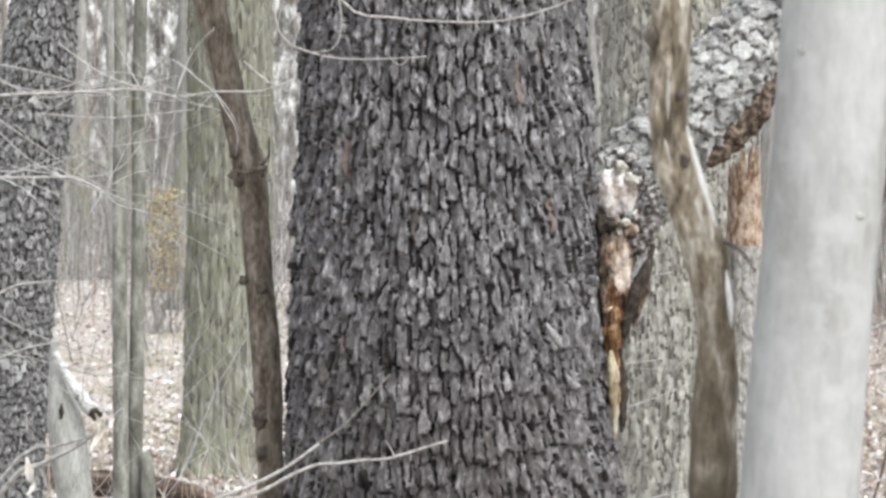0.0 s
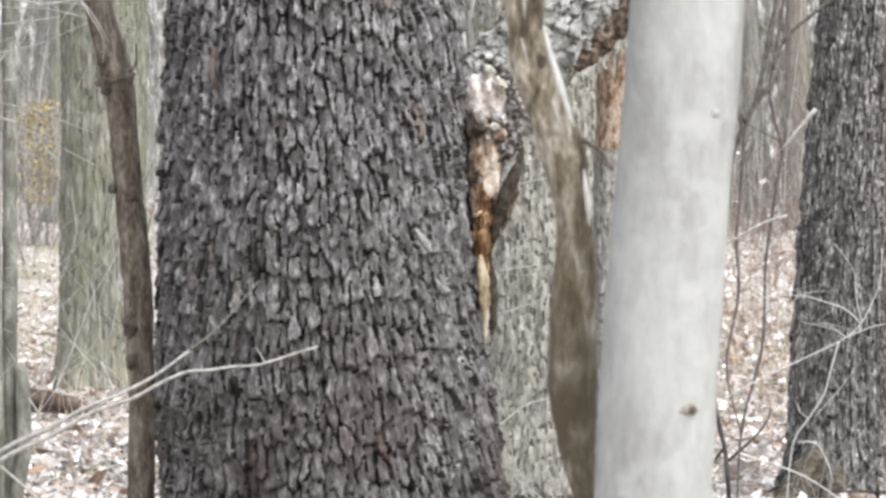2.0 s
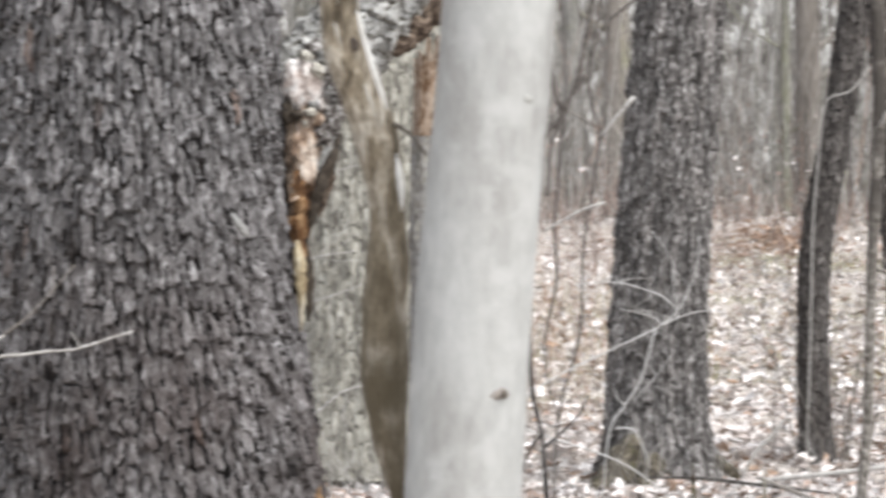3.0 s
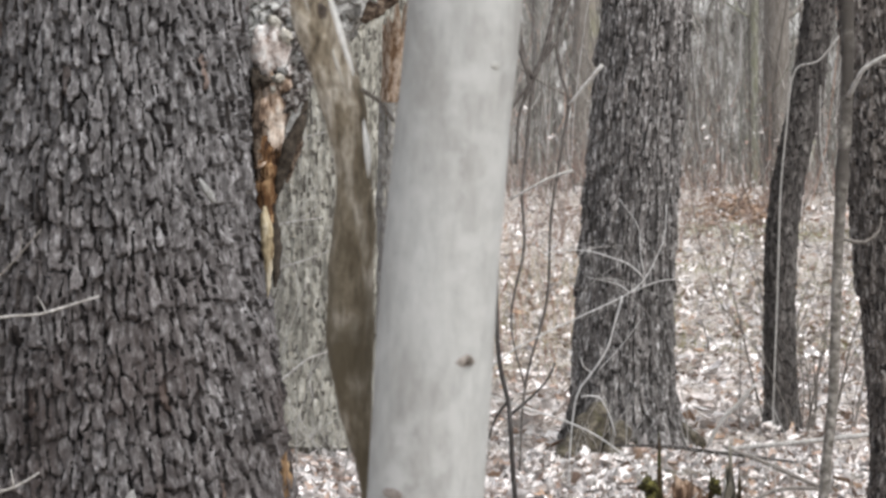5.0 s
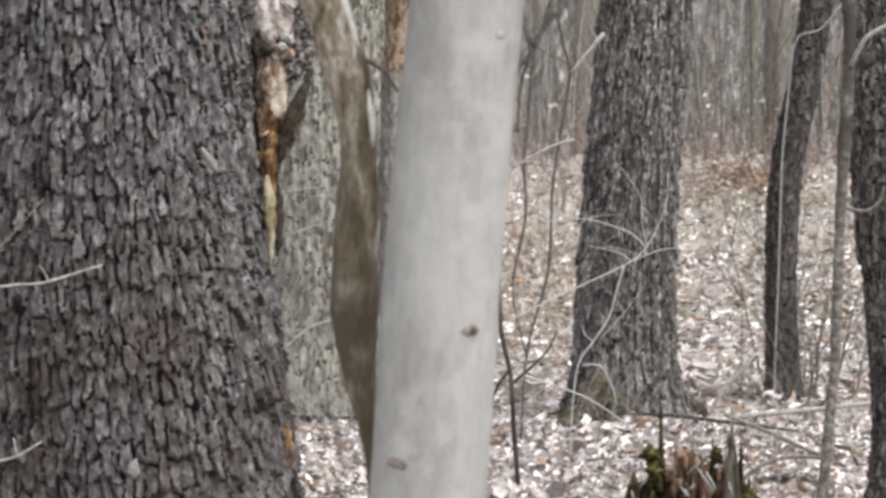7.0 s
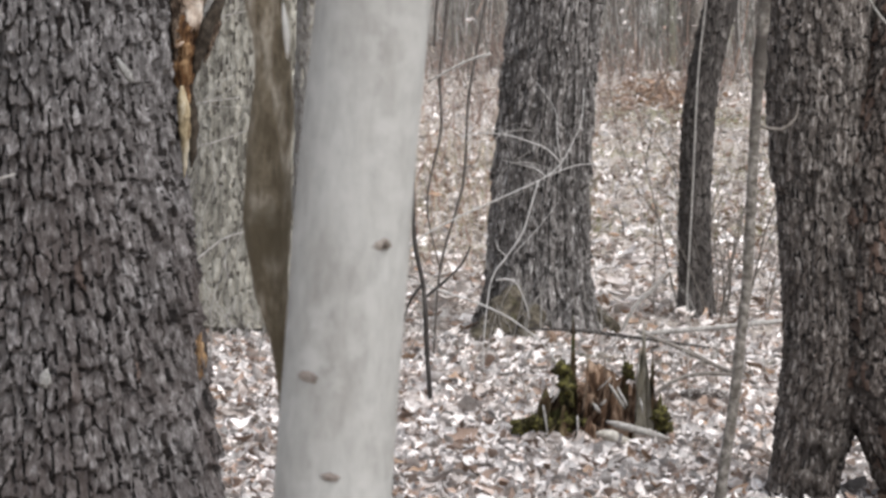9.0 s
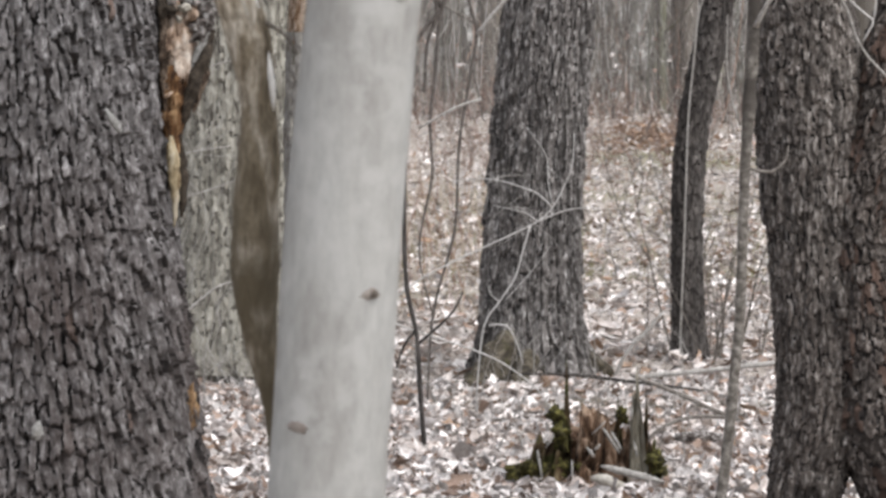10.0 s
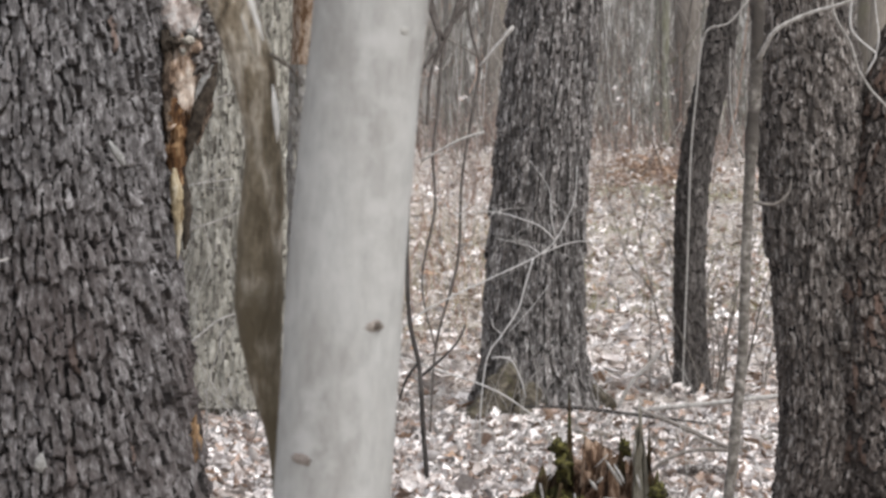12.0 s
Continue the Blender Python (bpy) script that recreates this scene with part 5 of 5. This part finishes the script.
leafy = shrub("dead_branch", (-1.9, 9.0, 0), "dead pale branch holding a few dry leaves", [
    line(9.0, [(-1.9, -0.02), (-1.75, 0.6), (-1.471, 1.053), (-1.380, 1.114), (-1.319, 1.145), (-1.259, 1.178), (-1.213, 1.218), (-1.156, 1.267)], 0.010, 0.004),
    line(9.0, [(-1.62, 0.9), (-1.426, 1.141), (-1.350, 1.163), (-1.259, 1.187), (-1.221, 1.206)], 0.006, 0.003),
    line(9.0, [(-1.426, 1.205), (-1.411, 1.213), (-1.414, 1.250), (-1.404, 1.258)], 0.005, 0.002),
    line(9.0, [(-1.395, 1.114), (-1.373, 1.099), (-1.357, 1.054), (-1.365, 1.023)], 0.005, 0.002),
], M_twig)
rng = random.Random(8)
for x, z, s in ((-1.212, 1.189, 0.085), (-1.215, 1.230, 0.050), (-1.403, 1.101, 0.075), (-1.182, 1.237, 0.050), (-1.394, 1.055, 0.050)):
    m = Matrix.Translation((x, 8.97, z)) @ Euler((rng.uniform(1.1, 1.6), rng.uniform(-0.4, 0.4), rng.uniform(-0.4, 0.4))).to_matrix().to_4x4() @ Matrix.Diagonal((0.7 * s, 0.95 * s, 0.95 * s, 1))
    part("leaf", mesh_of("leaf", *joined([m], LEAVES, int(s * 1000)), M_hanging_leaf), leafy, "pale dry hanging leaf")

dead = thing("dead_stub", (-1.66, 11.6, 0), "dead pale barkless stub with dark holes", "stump")
stem("trunk", [(-1.60, 11.6, -0.05, 0.085), (-1.61, 11.6, 0.5, 0.07), (-1.642, 11.6, 0.795, 0.0635), (-1.655, 11.6, 0.916, 0.0655), (-1.671, 11.6, 1.033, 0.0665), (-1.681, 11.6, 1.121, 0.0645), (-1.695, 11.6, 1.189, 0.0510), (-1.706, 11.6, 1.248, 0.0385), (-1.715, 11.6, 1.306, 0.0235), (-1.721, 11.6, 1.365, 0.0140), (-1.722, 11.6, 1.414, 0.0070)], surface("weathered_wood", [(0.27, 0.265, 0.235), (0.37, 0.365, 0.33), (0.48, 0.475, 0.44)], 20, UP, bump=0.4), dead, segs=22, step=0.03, rough=0.12, grain=10)
stem("side_stub", [(-1.713, 11.560, 1.366, 0.0100), (-1.672, 11.550, 1.288, 0.0140), (-1.632, 11.540, 1.231, 0.0200), (-1.595, 11.530, 1.182, 0.0260), (-1.571, 11.530, 1.163, 0.0260)], M_pale_twig, dead, "broken pale side limb", segs=14, step=0.02, rough=0.2, grain=18)
# each hole is a flat near-black lump that paints its inner shade
for x, y, z, w, h in ((-1.566, 11.505, 1.154, 0.022, 0.022), (-1.627, 11.52, 1.210, 0.009, 0.011), (-1.687, 11.535, 1.162, 0.008, 0.024)):
    part("hole", mesh_of("hole", *blob((x, y, z), (w, 0.008, h), (0, 0, 0), 0.5, x * 7), M_edge_hollow_dark), dead, "rotted hole with its shade painted near black")

slim = shrub("slim_grey_tree", (-1.9, 15, 0), "pair of slim grey-green stems", [
    [(-1.93, 15, -0.05, 0.0473), (-1.92, 15, 0.64, 0.0387), (-1.93, 15, 1.86, 0.0318), (-1.93, 15, 2.9, 0.0284), (-2.0, 15, 6, 0.0129)],
    [(-1.87, 15.05, -0.05, 0.0430), (-1.865, 15.05, 0.64, 0.0361), (-1.85, 15.05, 1.86, 0.0310), (-1.84, 15.05, 2.9, 0.0284), (-1.7, 15, 6, 0.0129)],
    [(-1.86, 15, 0.1, 0.0258), (-1.80, 15, 0.45, 0.0344), (-1.80, 15, 0.75, 0.0310), (-1.815, 15, 0.85, 0.0172)],
], M_slim_bark, "tree", segs=14, step=0.06)

shrub("forked_shrub", (1.55, 16, 0), "dark bare forked shrub with a pale broken tip", [
    line(16, [(1.47, -0.02), (1.50, 0.45), (1.60, 0.85), (1.62, 1.25), (1.67, 1.58), (1.70, 1.78), (1.665, 1.93), (1.645, 2.05), (1.66, 2.16), (1.72, 2.31), (1.87, 2.44), (2.1, 2.62)], 0.006, 0.009),
    line(16, [(1.50, 0.42), (1.43, 0.75), (1.49, 1.1), (1.48, 1.35), (1.50, 1.56), (1.53, 1.91), (1.58, 2.0), (1.635, 2.08)], 0.004, 0.011),
    line(16, [(1.53, 1.91), (1.49, 2.0), (1.46, 2.2), (1.44, 2.6)], 0.013, 0.008),
    line(16, [(1.66, 2.16), (1.72, 2.55), (1.74, 3.0)], 0.010, 0.005),
    line(16, [(1.40, 2.5), (1.455, 2.10), (1.49, 1.98), (1.51, 1.88), (1.466, 1.735), (1.45, 1.5)], 0.016, 0.006),
    line(16, [(1.68, 2.5), (1.60, 2.10), (1.53, 1.905), (1.454, 1.81), (1.417, 1.747)], 0.012, 0.009),
], M_forked)
tip = shrub("bare_twig", (1.7, 15.97, 1.78), "pale broken twig tip among dark branches", [line(15.97, [(1.70, 1.78), (1.77, 1.87), (1.86, 1.975)], 0.009, 0.011), line(15.97, [(1.42, 1.33), (1.6, 1.43), (1.72, 1.47)], 0.006, 0.008)], M_twig, "twig")

shrub("dark_sapling", (1.28, 14, 0), "thin dark crooked sapling in the leaves", [
    line(14, [(1.285, -0.03), (1.262, 0.26), (1.245, 0.5), (1.205, 0.69), (1.19, 0.97), (1.2, 1.4), (1.25, 1.9)], 0.011, 0.008),
    line(14, [(1.25, 0.46), (1.32, 0.52), (1.40, 0.60), (1.44, 0.68)], 0.007, 0.004),
    line(14, [(1.24, 0.52), (1.19, 0.45), (1.16, 0.36)], 0.007, 0.004),
], M_dark_bark)

oak_branch = shrub("fallen_branch", (1.45, 15.3, 0), "bare pale branching twigs before the oak trunk", [
    line(15.3, [(1.15, 0.45), (1.30, 0.6), (1.46, 0.70), (1.67, 0.80), (1.90, 0.91), (1.98, 0.98), (2.03, 1.07), (2.07, 1.17), (2.08, 1.32)], 0.0046, 0.0023),
    line(15.3, [(1.88, 0.90), (1.845, 0.78), (1.81, 0.66), (1.74, 0.55), (1.67, 0.44), (1.64, 0.19), (1.64, -0.02)], 0.0046, 0.0035),
    line(15.3, [(1.98, 0.98), (1.92, 1.04), (1.85, 1.07), (1.70, 1.11), (1.5, 1.1)], 0.0040, 0.0023),
    line(15.3, [(1.91, 0.92), (1.86, 0.955), (1.82, 0.965), (1.71, 0.99)], 0.0029, 0.0017),
    line(15.3, [(1.69, 0.44), (1.77, 0.44), (1.82, 0.36), (1.85, 0.26)], 0.0040, 0.0029),
    line(15.3, [(1.2, 0.47), (1.4, 0.40), (1.64, 0.32), (1.78, 0.25), (1.92, 0.14), (2.0, 0.02)], 0.0046, 0.0035),
    line(15.3, [(1.9, 0.91), (2.05, 0.97), (2.2, 0.98)], 0.0029, 0.0017),
    line(15.3, [(1.98, 1.0), (1.96, 1.1), (1.95, 1.22), (1.86, 1.35)], 0.0029, 0.0012),
    line(15.3, [(1.74, 0.55), (1.7, 0.58), (1.69, 0.62)], 0.0029, 0.0017),
    line(15.3, [(1.77, 0.56), (1.88, 0.68), (1.97, 0.8)], 0.0023, 0.0012),
], M_pale_twig, "branch")

for name, label, rows, m in (
    ("fallen_stick", "grey fallen stick lying across dry leaves", [(1.95, 16.2, 0.135, 0.006), (2.2, 16.2, 0.13, 0.009), (2.45, 16.2, 0.10, 0.009), (2.85, 16.2, 0.05, 0.005)], M_dark_bark),
    ("fallen_stick", "pale fallen stick lying across dry leaves", [(2.50, 16.7, 0.04, 0.008), (2.65, 16.7, 0.075, 0.011), (2.92, 16.7, 0.10, 0.013), (3.15, 16.7, 0.125, 0.012), (3.5, 16.7, 0.16, 0.012)], M_twig),
    ("fallen_stick", "thin grey stick leaning on the leaves", [(2.30, 15.0, 0.24, 0.008), (2.5, 15.0, 0.16, 0.01), (2.7, 15.0, 0.07, 0.01), (2.85, 15.0, 0.01, 0.008)], M_dark_twig),
    ("fallen_stick", "thin arched twig on the leaf litter", [(2.16, 13.9, 0.02, 0.007), (2.28, 13.9, 0.12, 0.008), (2.42, 13.9, 0.16, 0.008), (2.6, 13.9, 0.15, 0.006)], M_dark_twig),
    ("fallen_stick", "pale crooked stick propped on the leaves", [(2.55, 17.2, 0.02, 0.01), (2.62, 17.2, 0.16, 0.012), (2.72, 17.2, 0.26, 0.012), (2.8, 17.2, 0.36, 0.008)], M_twig),
    ("fallen_log", "short dark reddish fallen log end in leaves", [(2.36, 14.1, 0.05, 0.016), (2.44, 14.1, 0.055, 0.024), (2.56, 14.1, 0.05, 0.018)], M_crumb),
    ("fallen_log", "reddish-brown rotting log half sunk in leaves", [(-4.014, 23.90, 0.270, 0.070), (-3.650, 23.90, 0.223, 0.085), (-3.286, 23.90, 0.184, 0.090), (-2.963, 23.90, 0.154, 0.085), (-2.681, 23.90, 0.123, 0.080), (-2.439, 23.90, 0.076, 0.050), (-2.358, 23.90, 0.036, 0.020)], M_rot_log),
    ("fallen_log", "dark brown rotting log on the leaves", [(-3.245, 23.90, -0.009, 0.020), (-2.923, 23.90, 0.009, 0.035), (-2.560, 23.90, -0.013, 0.030), (-2.358, 23.90, -0.045, 0.015)], M_rot_log),
):
    ob = thing(name, rows[0][:3], label, "log" if "log" in name else "stick")
    stem("wood", rows, m, ob, segs=10, step=0.04, rough=0.2, grain=12)

vine = thing("vine", (3.06, 18.18, 0), "pale vine climbing the slender dark tree", "vine")
stem("stem", line(18.17, [(3.06, -0.02), (3.06, 0.21), (3.078, 0.79), (3.09, 1.31), (3.115, 1.62), (3.15, 1.95), (3.20, 2.03), (3.29, 2.05), (3.42, 2.2)], 0.0055, 0.0045), M_twig, vine, segs=7, step=0.04, rough=0.15)
vine = thing("vine", (2.74, 10.82, 0), "pale crooked vine hanging over the forked trunk", "vine")
vine_stem = stem("stem", line(10.82, [(2.75, -0.02), (2.721, 0.308), (2.681, 0.533), (2.633, 0.757), (2.594, 0.943), (2.557, 1.111), (2.547, 1.278), (2.541, 1.389), (2.535, 1.528), (2.506, 1.592), (2.449, 1.648), (2.402, 1.721), (2.37, 1.814), (2.317, 1.905), (2.307, 2.016), (2.25, 2.3)], 0.0028, 0.0048), M_twig, vine, segs=7, step=0.03, rough=0.25, grain=22)
stem("branch", line(10.80, [(2.422, 1.706), (2.441, 1.74), (2.454, 1.773), (2.416, 1.804), (2.373, 1.85), (2.369, 1.923), (2.387, 1.997), (2.40, 2.2)], 0.0035, 0.0035), M_pale_twig, vine_stem, segs=7, step=0.015, rough=0.2)
stem("branch", line(10.80, [(2.455, 1.776), (2.463, 1.832), (2.453, 1.905), (2.44, 2.05)], 0.004, 0.002), M_pale_twig, vine_stem, segs=6, step=0.02)


def twiglets(ob, stems, count, length, seed, material=M_twig, thick=0.0022):
    """Fine side twigs that grow from the given stems of a branch."""
    rng = random.Random(seed)
    for _ in range(count):
        rows = rng.choice(stems)
        k = rng.randrange(1, len(rows) - 1)
        x, y, z, r = rows[k]
        way = Vector((rng.uniform(-1, 1), rng.uniform(-0.3, 0.3), rng.uniform(-0.7, 0.9))).normalized()
        size = length * rng.uniform(0.4, 1.2)
        pts = [(x, y, z, min(r, 1.1 * thick))]
        for s in (0.35, 0.7, 1.0):
            way = (way + Vector((rng.gauss(0, 0.25), 0, rng.gauss(0, 0.25)))).normalized()
            x, y, z = x + way.x * size * 0.34, y + way.y * size * 0.34, z + way.z * size * 0.34
            pts.append((x, y, z, thick * (1.1 - 0.8 * s)))
        stem("twig", pts, material, ob, segs=5, step=0.03)


twiglets(oak_branch, [line(15.3, [(1.85, 1.07), (1.70, 1.11), (1.6, 1.11), (1.5, 1.1)], 0.003, 0.002), line(15.3, [(1.46, 0.70), (1.67, 0.80), (1.90, 0.91), (1.98, 0.98), (2.07, 1.17)], 0.003, 0.002), line(15.3, [(1.82, 0.965), (1.76, 0.98), (1.71, 0.99)], 0.002, 0.002)], 16, 0.30, 67, M_twig, 0.0015)
twiglets(reach_twig, [line(7.8, [(-1.4, 2.03), (-1.1, 2.05), (-0.96, 2.055), (-0.88, 2.038), (-0.79, 2.05), (-0.68, 2.052)], 0.003, 0.002)], 14, 0.16, 68, M_pale_twig, 0.0014)
twiglets(side_twig, [line(7.8, [(-1.4, 1.848), (-1.29, 1.85), (-1.21, 1.85), (-1.12, 1.85), (-1.05, 1.82), (-0.97, 1.785)], 0.003, 0.002)], 14, 0.16, 69, M_pale_twig, 0.0014)
for kind, y, z0, z1, x0, x1, seed in (("bare_twig", 8.9, 1.9, 2.35, -1.75, -0.75, 61), ("bare_twig", 9.3, 1.55, 2.2, -1.8, -0.9, 62), ("bare_twig", 9.0, 1.2, 1.75, -1.9, -1.1, 63)):
    rng = random.Random(seed)
    ob = thing(kind, (x0, y, z0), "spray of fine pale bare twigs", "twig")
    stems = []
    for _ in range(3):
        a, e = rng.uniform(z0, z1), rng.uniform(z0, z1)
        stems.append([(x0 + (x1 - x0) * s, y + rng.uniform(-0.05, 0.05), a + (e - a) * s + rng.gauss(0, 0.03), 0.0032 - 0.0020 * s) for s in (0, 0.2, 0.4, 0.6, 0.8, 1.0)])
        stem("stem", stems[-1], M_twig, ob, segs=6, step=0.03, rough=0.15)
    twiglets(ob, stems, 10, 0.24, seed, M_twig, 0.0014)
twig_ob = thing("bare_twig", (0.35, 16.4, 0.9), "thin pale twigs against the grey trunk", "twig")
stems = [line(16.6, [(0.15, 1.45), (0.3, 1.5), (0.45, 1.62), (0.6, 1.66)], 0.006, 0.003), line(16.6, [(0.15, 1.15), (0.35, 1.2), (0.55, 1.23)], 0.005, 0.003), line(16.6, [(0.2, 0.95), (0.4, 1.0), (0.62, 1.08)], 0.005, 0.003), line(16.5, [(0.25, 0.35), (0.4, 0.48), (0.5, 0.55), (0.7, 0.6)], 0.008, 0.004)]
for rows in stems:
    stem("stem", rows, M_twig, twig_ob, segs=6, step=0.03, rough=0.15)
twiglets(twig_ob, stems, 12, 0.35, 66)

sprigs("brushwood", 26, lambda r: (r.gauss(3.25, 0.12), 18.4 + r.gauss(0, 0.25)), 0.9, 0.008, 41, M_dark_twig, "thin dark shoots at the leaning tree's foot", "brushwood", lean=0.12)
sprigs("brushwood", 40, lambda r: (r.uniform(0.2, 1.1), r.uniform(16.6, 17.3)), 0.32, 0.005, 46, M_twig, "low bare twigs at the grey trunk's foot", "brushwood", lean=0.8, bend=0.4)
sprigs("brushwood", 30, lambda r: (r.uniform(1.2, 2.9), r.uniform(13.3, 17)), 0.5, 0.004, 42, M_twig, "thin pale twigs standing in the leaves", "brushwood", lean=0.6)


sprigs("fine_twigs", 9, lambda r: (r.uniform(-2.0, -0.9), r.uniform(9.2, 10.5)), 2.1, 0.0035, 43, M_twig, "tangle of thin pale bare twigs", "twigs", lean=0.25, bend=0.3)
sprigs("fine_twigs", 40, strip(14, 26, -0.17, -0.055), 2.4, 0.0035, 45, M_pale_twig, "hazy tangle of thin bare twigs", "twigs", lean=0.35, bend=0.55)
sprigs("fine_twigs", 14, lambda r: (r.uniform(0.15, 0.75), r.uniform(15.5, 16.6)), 1.6, 0.004, 44, M_twig, "thin pale bare twigs before the grey trunk", "twigs", lean=0.3, bend=0.25)


# ---- trees further back ----
def far_tree(x, y, r, height, lean, seed, label, material=M_far_bark):
    rng = random.Random(seed)
    tree = thing("bare_tree", (x, y, 0), label, "tree", "bare trees among the far trees")
    foot = heave(x, y)
    rows = [(x, y, foot - 0.3, r * 1.25), (x + lean * 0.06, y, foot + 0.5, r * 1.05), (x + lean * 0.4, y, 3, r * 0.92), (x + lean * 0.75, y, 6, r * 0.8), (x + lean * 1.6, y, height, r * 0.25)]
    stem("trunk", rows, material, tree, segs=16, step=0.35, rough=0.07, grain=2.5, seed=seed)
    for _ in range(3):
        z = rng.uniform(2.2, height * 0.7)
        a, l = rng.uniform(0, 6.28), rng.uniform(1.0, 2.6)
        cx = x + lean * 0.13 * z
        stem("limb", [(cx, y, z, r * 0.3), (cx + 0.5 * l * math.cos(a), y + 0.5 * l * math.sin(a), z + 0.3 * l, r * 0.17), (cx + l * math.cos(a), y + l * math.sin(a), z + 0.9 * l, r * 0.05)], material, tree, segs=6, step=0.3, rough=0.1)
    return tree


sprigs("brushwood", 60, lambda r: (r.gauss(6.2, 0.7), r.uniform(54, 59)), 1.1, 0.010, 71, M_stalk, "low reddish brush before the far trunks", "brushwood", lean=0.4, bend=0.3)
sprigs("dark_stems", 110, strip(50, 85, 0.05, 0.26), 5.0, 0.022, 72, M_forked, "dark upright stems among the far trees", "brushwood", lean=0.05, bend=0.05, forks=2)
sprigs("pale_stems", 45, strip(48, 80, 0.05, 0.26), 5.0, 0.022, 73, M_slim_bark, "pale upright stems among the far trees", "brushwood", lean=0.06, bend=0.05, forks=1)
flaked_tree("mossy_tree", [(-2.62, 27.3, -0.1, 0.40), (-2.62, 27.3, 0.3, 0.375), (-2.61, 27.3, 1.2, 0.355), (-2.60, 27.3, 2.2, 0.345), (-2.59, 27.3, 4.5, 0.335), (-2.5, 27.3, 7, 0.27), (-2.3, 27.4, 13, 0.1)], "large grey-green mossy trunk further back", (0.05, 0.4, 0.03, 0.011, 0.03), 51, M_grey_bark, M_grey_under, flare=0.2, top=6.0, lift=0.3, gap=0.08)
far_tree(-6.62, 61, 0.27, 14, 0.1, 2, "brownish-grey trunk among the far trees")
far_tree(9.66, 60, 0.09, 13, 0.0, 3, "greenish slender trunk among the far trees", M_grey_bark)
far_tree(10.4, 62, 0.27, 13, 0.0, 4, "brown trunk among the far trees", M_far_brown)
far_tree(6.5, 60, 0.15, 11, 0.1, 5, "slender brown trunk among the far trees", M_far_brown)
rng = random.Random(77)
placed = 0
while placed < 70:
    y = 26 + 80 * rng.random() ** 0.8
    x = y * rng.uniform(-0.26, 0.36)
    if y < (78 if x < 0 else 60) and -0.185 < x / y < 0.215:
        continue
    far_tree(x, y, rng.uniform(0.05, 0.22) * (0.6 + y / 90), rng.uniform(9, 15), rng.gauss(0, 0.5), 100 + placed, "bare grey trunk among the distant trees")
    placed += 1

# ---- bark flakes nearest the middle of the cherry trunk ----
for places, quad in CHERRY_PIECES:
    used, back = np.unique(quad.ravel(), return_inverse=True)
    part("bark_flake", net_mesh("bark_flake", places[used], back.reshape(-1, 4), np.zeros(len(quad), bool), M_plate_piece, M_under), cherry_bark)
